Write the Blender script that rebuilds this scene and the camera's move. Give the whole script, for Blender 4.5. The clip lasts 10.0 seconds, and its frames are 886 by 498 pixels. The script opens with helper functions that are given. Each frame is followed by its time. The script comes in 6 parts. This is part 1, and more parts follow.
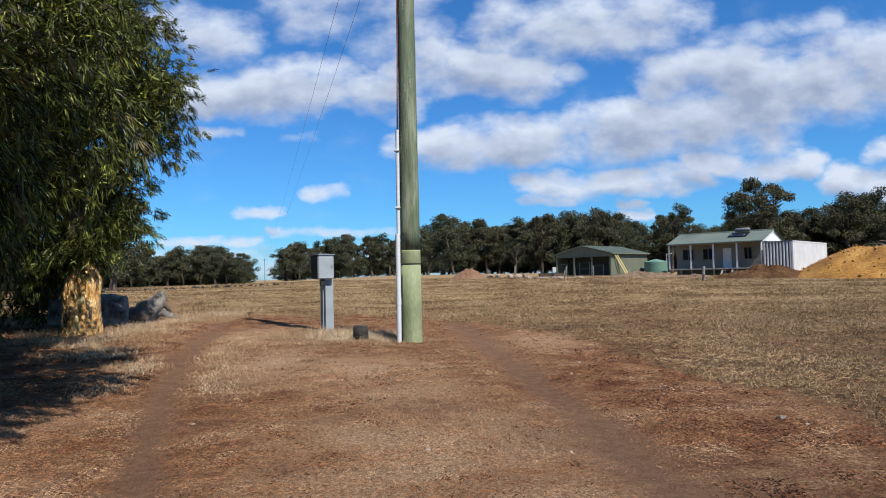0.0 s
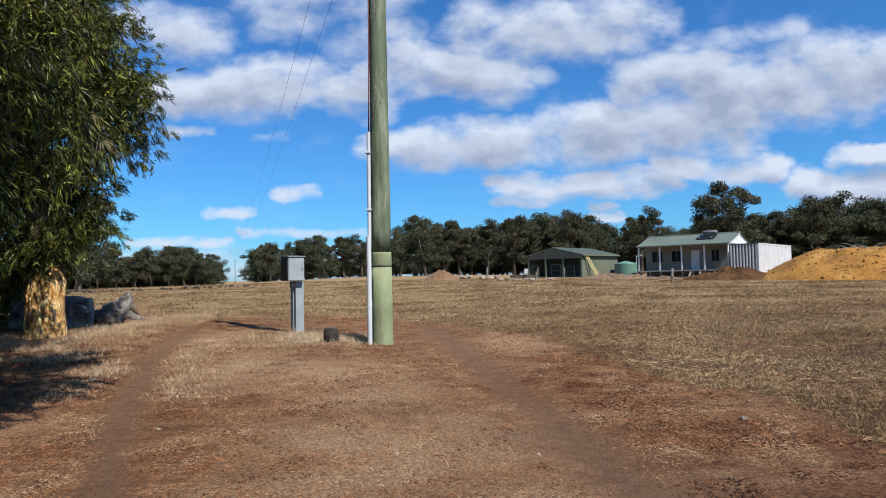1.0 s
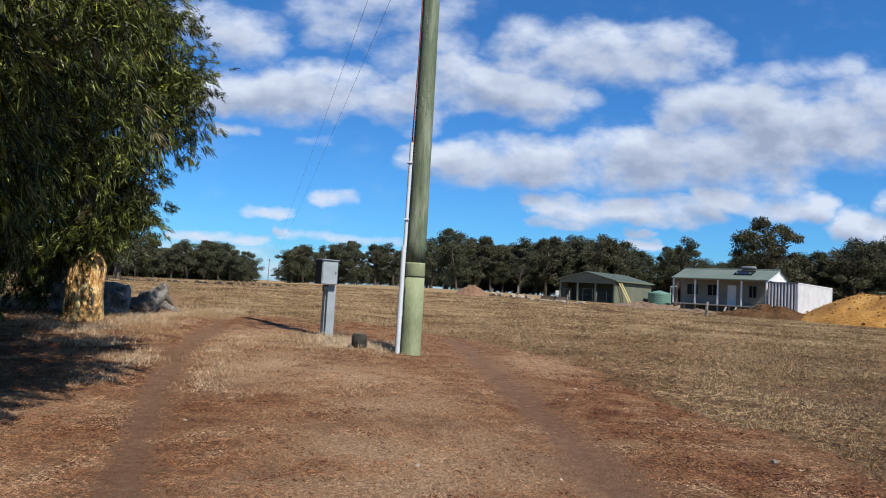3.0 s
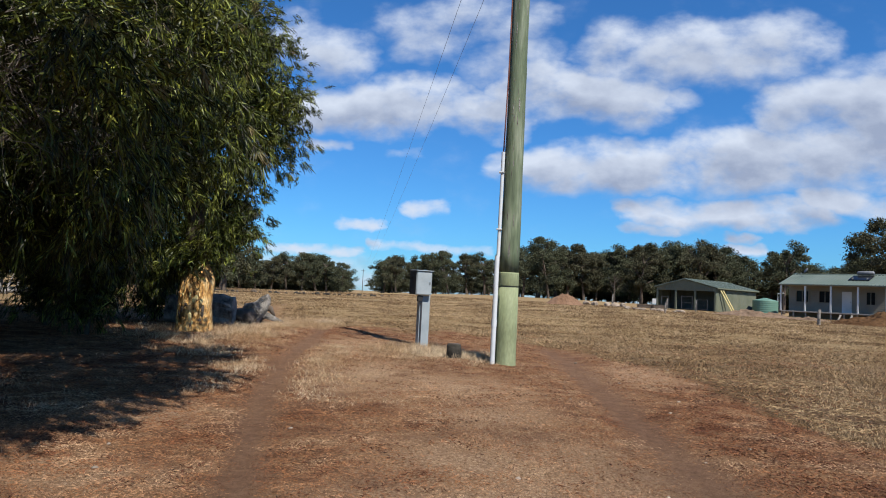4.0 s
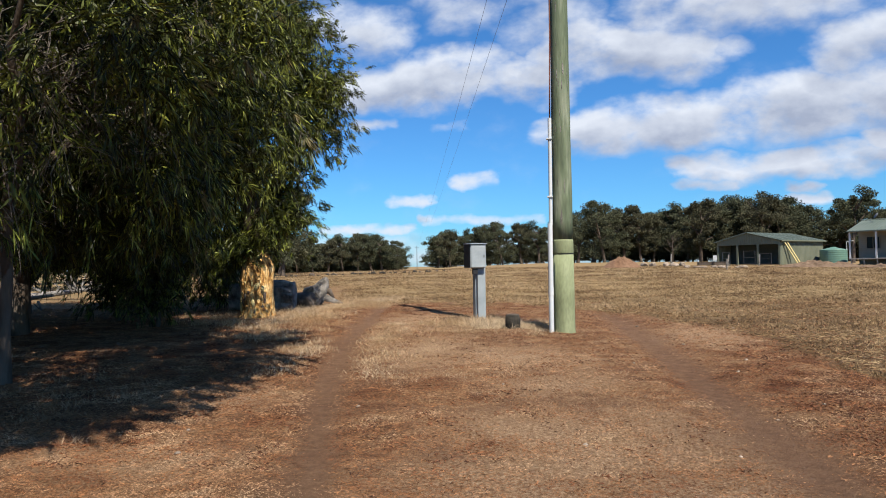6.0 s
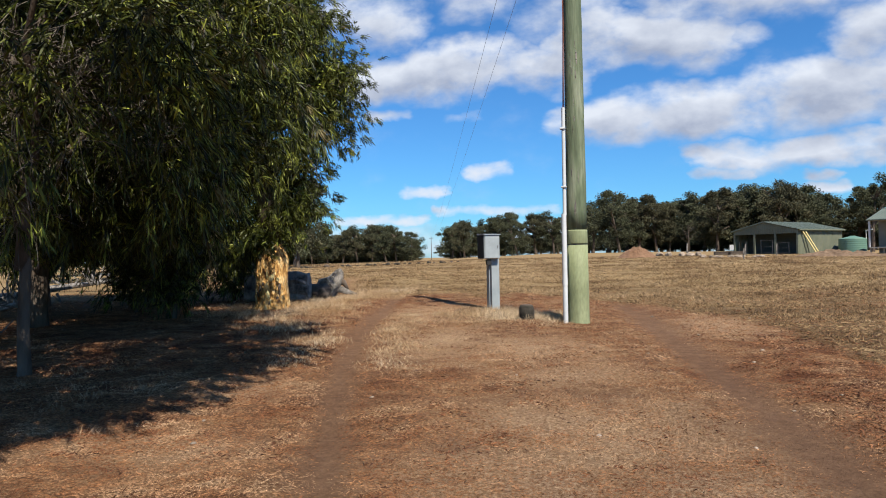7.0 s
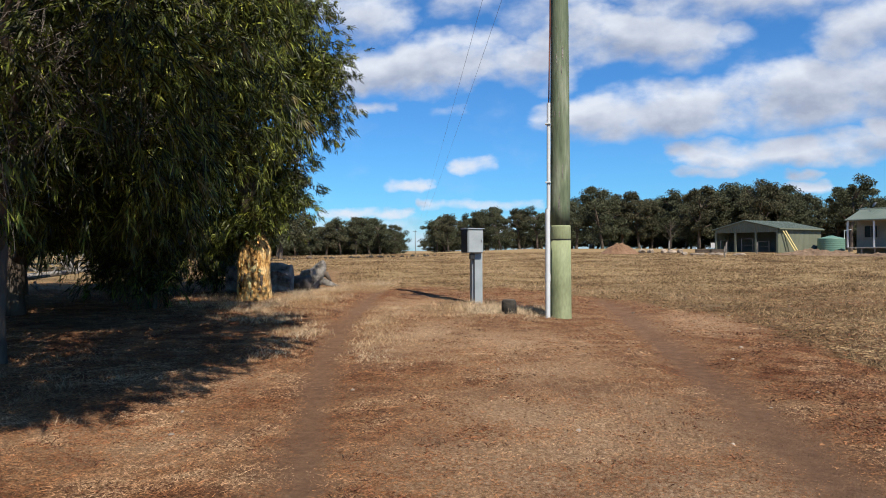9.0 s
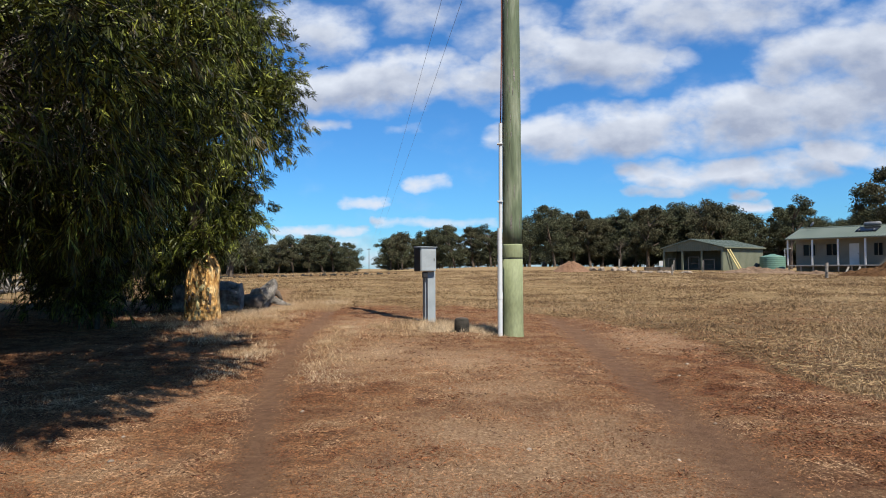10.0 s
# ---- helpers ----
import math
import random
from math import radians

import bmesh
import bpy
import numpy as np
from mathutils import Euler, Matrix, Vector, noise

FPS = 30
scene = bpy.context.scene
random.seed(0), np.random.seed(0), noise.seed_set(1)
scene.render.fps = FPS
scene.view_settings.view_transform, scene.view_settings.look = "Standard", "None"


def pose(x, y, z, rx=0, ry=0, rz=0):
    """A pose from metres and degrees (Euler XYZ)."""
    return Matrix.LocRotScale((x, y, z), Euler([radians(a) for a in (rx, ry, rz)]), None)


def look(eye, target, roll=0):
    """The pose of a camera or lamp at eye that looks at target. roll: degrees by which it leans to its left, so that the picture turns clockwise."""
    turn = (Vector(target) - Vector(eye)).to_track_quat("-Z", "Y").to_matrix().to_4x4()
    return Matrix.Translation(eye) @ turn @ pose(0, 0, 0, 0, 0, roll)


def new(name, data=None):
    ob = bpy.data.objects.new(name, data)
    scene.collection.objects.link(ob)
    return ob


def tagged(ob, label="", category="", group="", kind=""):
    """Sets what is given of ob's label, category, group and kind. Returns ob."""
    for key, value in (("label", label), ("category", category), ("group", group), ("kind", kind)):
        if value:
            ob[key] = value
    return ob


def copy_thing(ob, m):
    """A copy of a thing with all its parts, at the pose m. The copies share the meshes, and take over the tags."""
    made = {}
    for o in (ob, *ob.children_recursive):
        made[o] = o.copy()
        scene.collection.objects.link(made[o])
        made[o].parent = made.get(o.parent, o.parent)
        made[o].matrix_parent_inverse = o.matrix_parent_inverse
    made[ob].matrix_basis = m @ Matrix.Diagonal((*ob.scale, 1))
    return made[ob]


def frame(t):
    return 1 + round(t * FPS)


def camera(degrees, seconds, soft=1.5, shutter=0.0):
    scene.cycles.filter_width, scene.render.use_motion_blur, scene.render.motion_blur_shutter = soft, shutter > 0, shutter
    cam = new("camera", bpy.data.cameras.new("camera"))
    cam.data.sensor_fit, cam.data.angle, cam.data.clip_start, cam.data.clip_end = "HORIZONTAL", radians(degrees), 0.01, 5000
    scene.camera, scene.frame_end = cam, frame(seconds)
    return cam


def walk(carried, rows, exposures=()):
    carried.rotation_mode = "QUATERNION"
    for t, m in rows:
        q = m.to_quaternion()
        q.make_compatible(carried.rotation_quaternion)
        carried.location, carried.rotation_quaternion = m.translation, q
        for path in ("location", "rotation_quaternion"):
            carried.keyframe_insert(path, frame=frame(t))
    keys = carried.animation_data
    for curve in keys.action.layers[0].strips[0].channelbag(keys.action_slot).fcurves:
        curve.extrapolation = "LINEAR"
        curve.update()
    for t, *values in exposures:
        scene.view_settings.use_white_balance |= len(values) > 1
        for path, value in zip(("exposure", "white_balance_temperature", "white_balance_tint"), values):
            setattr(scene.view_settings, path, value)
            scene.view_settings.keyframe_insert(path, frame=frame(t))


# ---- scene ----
cam = camera(65.83, 10.0, soft=1.0)
PATH = [
    (0.0, pose(0.000, 0.000, 1.500, 92.270, 1.250, 0.000)),
    (0.5, pose(0.017, -0.012, 1.509, 92.197, 1.055, -0.912)),
    (1.0, pose(0.026, -0.024, 1.518, 92.327, 1.181, -2.302)),
    (1.5, pose(0.021, -0.025, 1.534, 94.610, 0.712, -2.530)),
    (2.0, pose(0.038, -0.053, 1.525, 92.347, 0.762, -4.213)),
    (2.2, pose(0.044, -0.067, 1.529, 91.928, -0.575, -4.540)),
    (3.3, pose(-0.018, 0.003, 1.512, 93.746, -3.161, 1.958)),
    (3.5, pose(-0.018, 0.003, 1.512, 93.709, -2.628, 3.059)),
    (4.0, pose(-0.055, -0.006, 1.529, 93.784, -2.932, 7.831)),
    (4.5, pose(-0.072, -0.028, 1.542, 93.499, -0.868, 10.731)),
    (5.0, pose(-0.057, -0.050, 1.546, 92.294, 0.236, 10.423)),
    (5.5, pose(-0.059, -0.025, 1.539, 92.318, 0.660, 10.738)),
    (5.7, pose(-0.059, -0.025, 1.539, 91.964, 0.626, 11.669)),
    (6.8, pose(-0.042, -0.009, 1.542, 90.822, 1.192, 13.238)),
    (7.0, pose(-0.042, -0.009, 1.542, 90.689, 1.134, 13.604)),
    (7.5, pose(-0.043, -0.007, 1.540, 90.627, 1.151, 13.521)),
    (8.0, pose(-0.046, 0.003, 1.539, 90.474, 0.894, 13.601)),
    (8.5, pose(-0.047, 0.001, 1.537, 90.347, 0.346, 13.143)),
    (9.0, pose(-0.039, 0.004, 1.541, 90.139, 0.272, 12.247)),
    (9.5, pose(-0.028, 0.004, 1.545, 90.592, 0.053, 10.638)),
    (10.0, pose(-0.017, 0.010, 1.552, 91.617, 0.285, 8.407)),
]
walk(cam, PATH, exposures=[(0.0, 0.65, 6300, 10), (2.2, 0.65, 6300, 10), (4.0, 0.62, 6350, 10), (5.5, 0.78, 6650, 10), (7.5, 0.76, 6750, 10), (10.0, 0.72, 6700, 10)])

# ---- sky and sun ----
SUN_EL, SUN_AZ = radians(54), math.atan2(0.62, -0.78)
world = bpy.data.worlds.new("sky")
scene.world = world
world.use_nodes = True
wn, wl = world.node_tree.nodes, world.node_tree.links
wn.clear()


def wmath(tree, op, a, b=None, clamp=False):
    n = tree.nodes.new("ShaderNodeMath")
    n.operation, n.use_clamp = op, clamp
    for i, v in enumerate((a, b)):
        if v is None:
            continue
        if isinstance(v, (int, float)):
            n.inputs[i].default_value = v
        else:
            tree.links.new(v, n.inputs[i])
    return n.outputs[0]


def vmath(tree, op, a, b=None, out=0):
    n = tree.nodes.new("ShaderNodeVectorMath")
    n.operation = op
    for i, v in enumerate((a, b)):
        if v is None:
            continue
        if isinstance(v, tuple):
            n.inputs[i].default_value = v
        else:
            tree.links.new(v, n.inputs[i])
    return n.outputs[out]


# cloud banks over the field, as slopes from the eye: from (across, up), to (across, up), half thickness, weight
BANKS = [
    (-0.352, 0.271, -0.173, 0.290, 0.036, 1.00), (-0.173, 0.286, -0.057, 0.272, 0.028, 0.90), (-0.024, 0.310, 0.127, 0.296, 0.037, 1.00),
    (0.112, 0.360, 0.342, 0.371, 0.041, 0.80), (-0.026, 0.190, 0.260, 0.207, 0.032, 1.00), (0.260, 0.208, 0.483, 0.224, 0.045, 1.00),
    (0.470, 0.262, 0.713, 0.300, 0.056, 1.00), (0.330, 0.281, 0.451, 0.306, 0.034, 0.85), (0.131, 0.132, 0.376, 0.132, 0.020, 0.95),
    (0.377, 0.153, 0.541, 0.159, 0.018, 0.85), (0.600, 0.129, 0.828, 0.121, 0.027, 1.00), (0.655, 0.173, 0.831, 0.174, 0.016, 0.90),
    (-0.400, 0.388, -0.319, 0.354, 0.036, 0.70), (-0.200, 0.400, -0.060, 0.420, 0.036, 0.55),
]
WISPS = [
    (-0.900, 0.015, 0.900, 0.015, 0.0300, 0.50),
    (0.122, 0.108, 0.189, 0.107, 0.0072, 0.61), (-0.191, 0.123, -0.150, 0.128, 0.0104, 0.72), (-0.297, 0.099, -0.248, 0.099, 0.0088, 0.72),
    (0.265, 0.099, 0.290, 0.099, 0.0072, 0.72), (0.262, 0.083, 0.300, 0.083, 0.0080, 0.72), (-0.409, 0.058, -0.273, 0.057, 0.0072, 0.61),
    (-0.248, 0.070, -0.077, 0.067, 0.0064, 0.58), (-0.352, 0.220, -0.296, 0.221, 0.0080, 0.61), (0.160, 0.291, 0.194, 0.295, 0.0144, 0.50),
    (-0.223, 0.207, -0.190, 0.209, 0.0072, 0.32), (-0.089, 0.344, -0.023, 0.361, 0.0288, 0.47), (0.401, 0.332, 0.576, 0.366, 0.0192, 0.47),
]


def cloud_group():
    g = bpy.data.node_groups.new("clouds", "ShaderNodeTree")
    g.interface.new_socket("P", in_out="INPUT", socket_type="NodeSocketVector")
    g.interface.new_socket("Density", in_out="OUTPUT", socket_type="NodeSocketFloat")
    gi, go = g.nodes.new("NodeGroupInput"), g.nodes.new("NodeGroupOutput")
    p = gi.outputs[0]
    stretch = vmath(g, "MULTIPLY", p, (1.0, 1.5, 1.0))

    def grain(scale, detail, rough):
        n = g.nodes.new("ShaderNodeTexNoise")
        n.inputs["Scale"].default_value, n.inputs["Detail"].default_value = scale, detail
        n.inputs["Roughness"].default_value = rough
        g.links.new(stretch, n.inputs["Vector"])
        return n

    warp, curl = grain(9.0, 4.0, 0.5), grain(34.0, 4.0, 0.5)
    off = vmath(g, "MULTIPLY", vmath(g, "SUBTRACT", warp.outputs["Color"], (0.5, 0.5, 0.5)), (0.11, 0.055, 0.0))
    off2 = vmath(g, "MULTIPLY", vmath(g, "SUBTRACT", curl.outputs["Color"], (0.5, 0.5, 0.5)), (0.030, 0.020, 0.0))
    broad, close = vmath(g, "ADD", vmath(g, "ADD", p, off), off2), vmath(g, "ADD", p, off2)
    total = None
    for bank, q in ((BANKS, broad), (WISPS, close)):
        for ax, ay, bx, by, h, w in bank:
            dx, dy = bx - ax, by - ay
            rel = vmath(g, "SUBTRACT", q, (ax, ay, 0))
            along = wmath(g, "MULTIPLY", vmath(g, "DOT_PRODUCT", rel, (dx, dy, 0), 1), 1 / (dx * dx + dy * dy), True)
            n = g.nodes.new("ShaderNodeVectorMath")
            n.operation = "SCALE"
            n.inputs[0].default_value = (dx, dy, 0)
            g.links.new(along, n.inputs["Scale"])
            d = vmath(g, "MULTIPLY", vmath(g, "SUBTRACT", rel, n.outputs[0]), (1 / (2.1 * h), 1 / (1.45 * h), 0))
            v = wmath(g, "MULTIPLY", wmath(g, "SUBTRACT", 1.0, vmath(g, "DOT_PRODUCT", d, d, 1), True), w)
            total = v if total is None else wmath(g, "MAXIMUM", total, v)
    # the puffs' own texture shows in the cloud; clear sky keeps a faint veil
    n = wmath(g, "MULTIPLY", wmath(g, "SUBTRACT", grain(12.0, 6.0, 0.55).outputs[0], 0.5), 2.2)
    n = wmath(g, "MULTIPLY", n, wmath(g, "ADD", 0.40, wmath(g, "MULTIPLY", total, 0.75)))
    g.links.new(wmath(g, "ADD", total, n), go.inputs[0])
    return g


def build_world():
    t = world.node_tree
    sky = wn.new("ShaderNodeTexSky")
    sky.sky_type, sky.sun_disc = "NISHITA", False
    sky.sun_elevation, sky.sun_rotation = SUN_EL, SUN_AZ
    sky.air_density, sky.dust_density, sky.ozone_density = 1.0, 0.3, 2.5
    co = wn.new("ShaderNodeTexCoord")
    sep = wn.new("ShaderNodeSeparateXYZ")
    wl.new(co.outputs["Generated"], sep.inputs[0])
    ahead = wmath(t, "MAXIMUM", sep.outputs[1], 0.15)
    comb = wn.new("ShaderNodeCombineXYZ")
    wl.new(wmath(t, "DIVIDE", sep.outputs[0], ahead), comb.inputs[0])
    wl.new(wmath(t, "DIVIDE", sep.outputs[2], ahead), comb.inputs[1])
    group = cloud_group()

    def density(vec):
        n = wn.new("ShaderNodeGroup")
        n.node_tree = group
        wl.new(vec, n.inputs[0])
        return n.outputs[0]

    here = density(comb.outputs[0])
    above = density(vmath(t, "ADD", comb.outputs[0], (0.012, 0.028, 0)))
    cover = wn.new("ShaderNodeMapRange")
    cover.interpolation_type = "SMOOTHSTEP"
    cover.inputs[1].default_value, cover.inputs[2].default_value = 0.0, 0.95
    wl.new(here, cover.inputs[0])
    shade = wn.new("ShaderNodeMapRange")
    shade.inputs[1].default_value, shade.inputs[2].default_value = 0.1, 1.25
    wl.new(above, shade.inputs[0])
    tone = wn.new("ShaderNodeValToRGB")
    tone.color_ramp.elements[0].color = (6.7, 7.35, 8.5, 1)
    tone.color_ramp.elements[1].color = (3.3, 3.9, 5.3, 1)
    wl.new(shade.outputs[0], tone.inputs[0])
    # broken cloud over the unseen rest of the sky, added to whiten the fill light
    wide = wn.new("ShaderNodeTexNoise")
    wide.inputs["Scale"].default_value, wide.inputs["Detail"].default_value = 2.6, 6.0
    wl.new(vmath(t, "MULTIPLY", co.outputs["Generated"], (1.0, 1.0, 2.0)), wide.inputs["Vector"])
    cover_wide = wn.new("ShaderNodeMapRange")
    cover_wide.interpolation_type = "SMOOTHSTEP"
    cover_wide.inputs[1].default_value, cover_wide.inputs[2].default_value = 0.55, 0.75
    wl.new(wide.outputs[0], cover_wide.inputs[0])
    aside = wn.new("ShaderNodeMapRange")
    aside.interpolation_type = "SMOOTHSTEP"
    aside.inputs[1].default_value, aside.inputs[2].default_value = 0.70, 0.56
    wl.new(sep.outputs[1], aside.inputs[0])
    blend = wn.new("ShaderNodeMix")
    wl.new(aside.outputs[0], blend.inputs[0])
    wl.new(cover.outputs[0], blend.inputs[2])
    wl.new(cover_wide.outputs[0], blend.inputs[3])
    tint = wn.new("ShaderNodeMix")
    tint.data_type, tint.blend_type = "RGBA", "MULTIPLY"
    tint.inputs[0].default_value = 1.0
    tint.inputs[7].default_value = (0.35, 0.82, 1.29, 1)
    wl.new(sky.outputs[0], tint.inputs[6])
    mix = wn.new("ShaderNodeMix")
    mix.data_type = "RGBA"
    wl.new(blend.outputs[0], mix.inputs[0])
    wl.new(tint.outputs[2], mix.inputs[6])
    wl.new(tone.outputs[0], mix.inputs[7])
    bg = wn.new("ShaderNodeBackground")
    bg.inputs[1].default_value = 0.068
    wl.new(mix.outputs[2], bg.inputs[0])
    out = wn.new("ShaderNodeOutputWorld")
    wl.new(bg.outputs[0], out.inputs[0])


build_world()
sun = new("sun", bpy.data.lights.new("sun", "SUN"))
sun.data.energy, sun.data.angle, sun.data.color = 5.0, radians(0.53), (1.0, 0.95, 0.87)
sun.matrix_world = look((0.62 * 60, -0.78 * 60, math.tan(SUN_EL) * 60), (0, 0, 0))


# ---- materials ----
def material(name, colours, rough=0.8, scale=6.0, bump=0.0, metal=0.0, fine=60.0, fine_amount=0.25, spec=0.3, stretch=(1, 1, 1), island=0.0, objrand=0.0, through_light=0.0, bump_scale=None, skew=None):
    """colours: two or three linear colours mixed by a coarse noise; a fine noise varies their value."""
    m = bpy.data.materials.new(name)
    m.use_nodes = True
    t = m.node_tree
    b = t.nodes["Principled BSDF"]
    co = t.nodes.new("ShaderNodeTexCoord")
    vec = vmath(t, "MULTIPLY", co.outputs["Object"], tuple(stretch))
    coarse = t.nodes.new("ShaderNodeTexNoise")
    coarse.inputs["Scale"].default_value, coarse.inputs["Detail"].default_value = scale, 5.0
    t.links.new(vec, coarse.inputs["Vector"])
    ramp = t.nodes.new("ShaderNodeValToRGB")
    el = ramp.color_ramp.elements
    while len(el) < len(colours):
        el.new(0.5)
    for i, c in enumerate(colours):
        el[i].position = 0.32 + 0.36 * i / max(1, len(colours) - 1)
        el[i].color = (*c, 1)
    t.links.new(coarse.outputs[0], ramp.inputs[0])
    fn = t.nodes.new("ShaderNodeTexNoise")
    fn.inputs["Scale"].default_value, fn.inputs["Detail"].default_value = fine, 4.0
    t.links.new(vec, fn.inputs["Vector"])
    gain = wmath(t, "ADD", wmath(t, "MULTIPLY", wmath(t, "SUBTRACT", fn.outputs[0], 0.5), 2 * fine_amount), 1.0)
    if island or objrand:
        src = t.nodes.new("ShaderNodeNewGeometry").outputs["Random Per Island"] if island else t.nodes.new("ShaderNodeObjectInfo").outputs["Random"]
        amount = island or objrand
        gain = wmath(t, "MULTIPLY", gain, wmath(t, "ADD", wmath(t, "MULTIPLY", src, 2 * amount), 1.0 - amount))
    if skew:
        # most pieces dull, a few much brighter
        src = t.nodes.new("ShaderNodeNewGeometry").outputs["Random Per Island"]
        lo, hi, power = skew
        gain = wmath(t, "MULTIPLY", gain, wmath(t, "ADD", wmath(t, "MULTIPLY", wmath(t, "POWER", src, power), hi - lo), lo))
    mul = t.nodes.new("ShaderNodeVectorMath")
    mul.operation = "SCALE"
    t.links.new(ramp.outputs[0], mul.inputs[0])
    t.links.new(gain, mul.inputs["Scale"])
    t.links.new(mul.outputs[0], b.inputs["Base Color"])
    b.inputs["Roughness"].default_value, b.inputs["Metallic"].default_value = rough, metal
    b.inputs["Specular IOR Level"].default_value = spec
    if bump:
        bn = t.nodes.new("ShaderNodeBump")
        bn.inputs["Strength"].default_value, bn.inputs["Distance"].default_value = 0.8, bump
        if bump_scale:
            f2 = t.nodes.new("ShaderNodeTexNoise")
            f2.inputs["Scale"].default_value, f2.inputs["Detail"].default_value = bump_scale, 5.0
            t.links.new(vec, f2.inputs["Vector"])
            t.links.new(f2.outputs[0], bn.inputs["Height"])
        else:
            t.links.new(fn.outputs[0], bn.inputs["Height"])
        t.links.new(bn.outputs[0], b.inputs["Normal"])
    if through_light:
        tr = t.nodes.new("ShaderNodeBsdfTranslucent")
        t.links.new(mul.outputs[0], tr.inputs[0])
        ms = t.nodes.new("ShaderNodeMixShader")
        ms.inputs[0].default_value = through_light
        t.links.new(b.outputs[0], ms.inputs[1])
        t.links.new(tr.outputs[0], ms.inputs[2])
        t.links.new(ms.outputs[0], t.nodes["Material Output"].inputs[0])
    return m


M_LEAF = material("narrow_leaf", [(0.022, 0.029, 0.005), (0.060, 0.072, 0.012), (0.170, 0.180, 0.032)], 0.45, 1.7, fine=7, fine_amount=0.3, skew=(0.22, 2.9, 2.8), through_light=0.20, spec=0.22)
M_LEAF_DRY = material("faded_leaf", [(0.11, 0.085, 0.030), (0.17, 0.14, 0.055)], 0.6, 3.0, island=0.35, through_light=0.2)
M_GUM_LEAF = material("gum_leaf", [(0.0410, 0.0461, 0.0252), (0.0861, 0.0900, 0.0531)], 0.75, 0.25, fine=2, fine_amount=0.3, island=0.35, through_light=0.12, spec=0.05)
M_GUM_LEAF_B = material("gum_leaf_olive", [(0.0484, 0.0470, 0.0273), (0.0893, 0.0858, 0.0503)], 0.75, 0.25, fine=2, fine_amount=0.3, island=0.35, through_light=0.12, spec=0.05)
M_BARK = material("dark_bark", [(0.056, 0.04, 0.028), (0.112, 0.088, 0.068)], 0.9, 8, 0.015, fine=40, stretch=(1, 1, 0.2))
M_TWIG = material("dead_twig", [(0.075, 0.062, 0.050), (0.17, 0.145, 0.12)], 0.9, 6, fine=30)
M_PALE_BARK = material("pale_bark", [(0.176, 0.152, 0.128), (0.288, 0.256, 0.224)], 0.85, 5, 0.01, fine=30, stretch=(1, 1, 0.25))
M_STRIPPED = material("stripped_bark", [(0.0816, 0.0346, 0.0125), (0.4800, 0.2592, 0.0768), (0.6912, 0.4800, 0.2208)], 0.85, 11, 0.06, fine=26, fine_amount=0.75, stretch=(1, 1, 0.45))
M_GREY_WOOD = material("weathered_grey_wood", [(0.048, 0.0416, 0.036), (0.168, 0.152, 0.132), (0.272, 0.248, 0.22)], 0.9, 5, 0.03, fine=30, fine_amount=0.5, stretch=(1, 0.6, 0.8))
M_POLE = material("treated_pole_wood", [(0.0645, 0.0853, 0.0478), (0.1092, 0.1352, 0.0770), (0.2080, 0.2288, 0.1560)], 0.75, 7, 0.005, fine=40, fine_amount=0.5, stretch=(1, 1, 0.12))
M_POLE_BUTT = material("pole_butt_wrap", [(0.1598, 0.1814, 0.0907), (0.2246, 0.2462, 0.1339)], 0.7, 4, 0.003, fine=30, fine_amount=0.35, stretch=(1, 1, 0.35))
M_CHAR = material("dark_stump_wood", [(0.016, 0.0136, 0.0104), (0.044, 0.0384, 0.0288)], 0.9, 9, 0.02, fine=40)
M_BLACK = material("black_strap", [(0.012, 0.012, 0.012), (0.024, 0.024, 0.024)], 0.6)
M_PVC = material("grey_white_pvc", [(0.4416, 0.4608, 0.4704), (0.5376, 0.5568, 0.5568)], 0.45, 3, fine=20, fine_amount=0.08)
M_RED_CABLE = material("orange_cable", [(0.136, 0.044, 0.028), (0.184, 0.064, 0.04)], 0.5)
M_BOX = material("grey_painted_steel", [(0.2200, 0.2500, 0.2600), (0.2900, 0.3200, 0.3300)], 0.5, 3, 0.001, fine=25, fine_amount=0.1)
M_BOX_DARK = material("dark_grey_steel", [(0.04, 0.04, 0.044), (0.064, 0.064, 0.068)], 0.5, 3, fine=25)
M_WIRE = material("aluminium_wire", [(0.128, 0.128, 0.136), (0.176, 0.176, 0.184)], 0.5)
M_ROOF = material("pale_green_roof_steel", [(0.088, 0.112, 0.0896), (0.116, 0.1376, 0.1136)], 0.5, 0.6, fine=6, fine_amount=0.15)
M_SHED = material("green_shed_steel", [(0.1099, 0.1219, 0.0824), (0.1450, 0.1519, 0.1071)], 0.55, 0.8, fine=8, fine_amount=0.12)
M_DARK_IN = material("dark_interior", [(0.04, 0.052, 0.044), (0.064, 0.072, 0.064)], 0.8, 1.0)
M_CREAM = material("cream_cladding", [(0.196, 0.176, 0.136), (0.248, 0.224, 0.176)], 0.7, 0.8, fine=10, fine_amount=0.08)
M_WHITE = material("white_paint", [(0.5336, 0.5336, 0.5152), (0.6256, 0.6256, 0.6072)], 0.5, 1.0, fine=10, fine_amount=0.06)
M_DECK = material("grey_deck_timber", [(0.24, 0.216, 0.184), (0.336, 0.304, 0.264)], 0.8, 3, fine=20)
M_GLASS = material("dark_window_glass", [(0.0064, 0.0072, 0.008), (0.0104, 0.0112, 0.0128)], 0.12, 1.0, spec=0.12)
M_CONT = material("white_container_steel", [(0.4587, 0.4490, 0.4392), (0.5466, 0.5368, 0.5270)], 0.5, 0.8, fine=6, fine_amount=0.12)
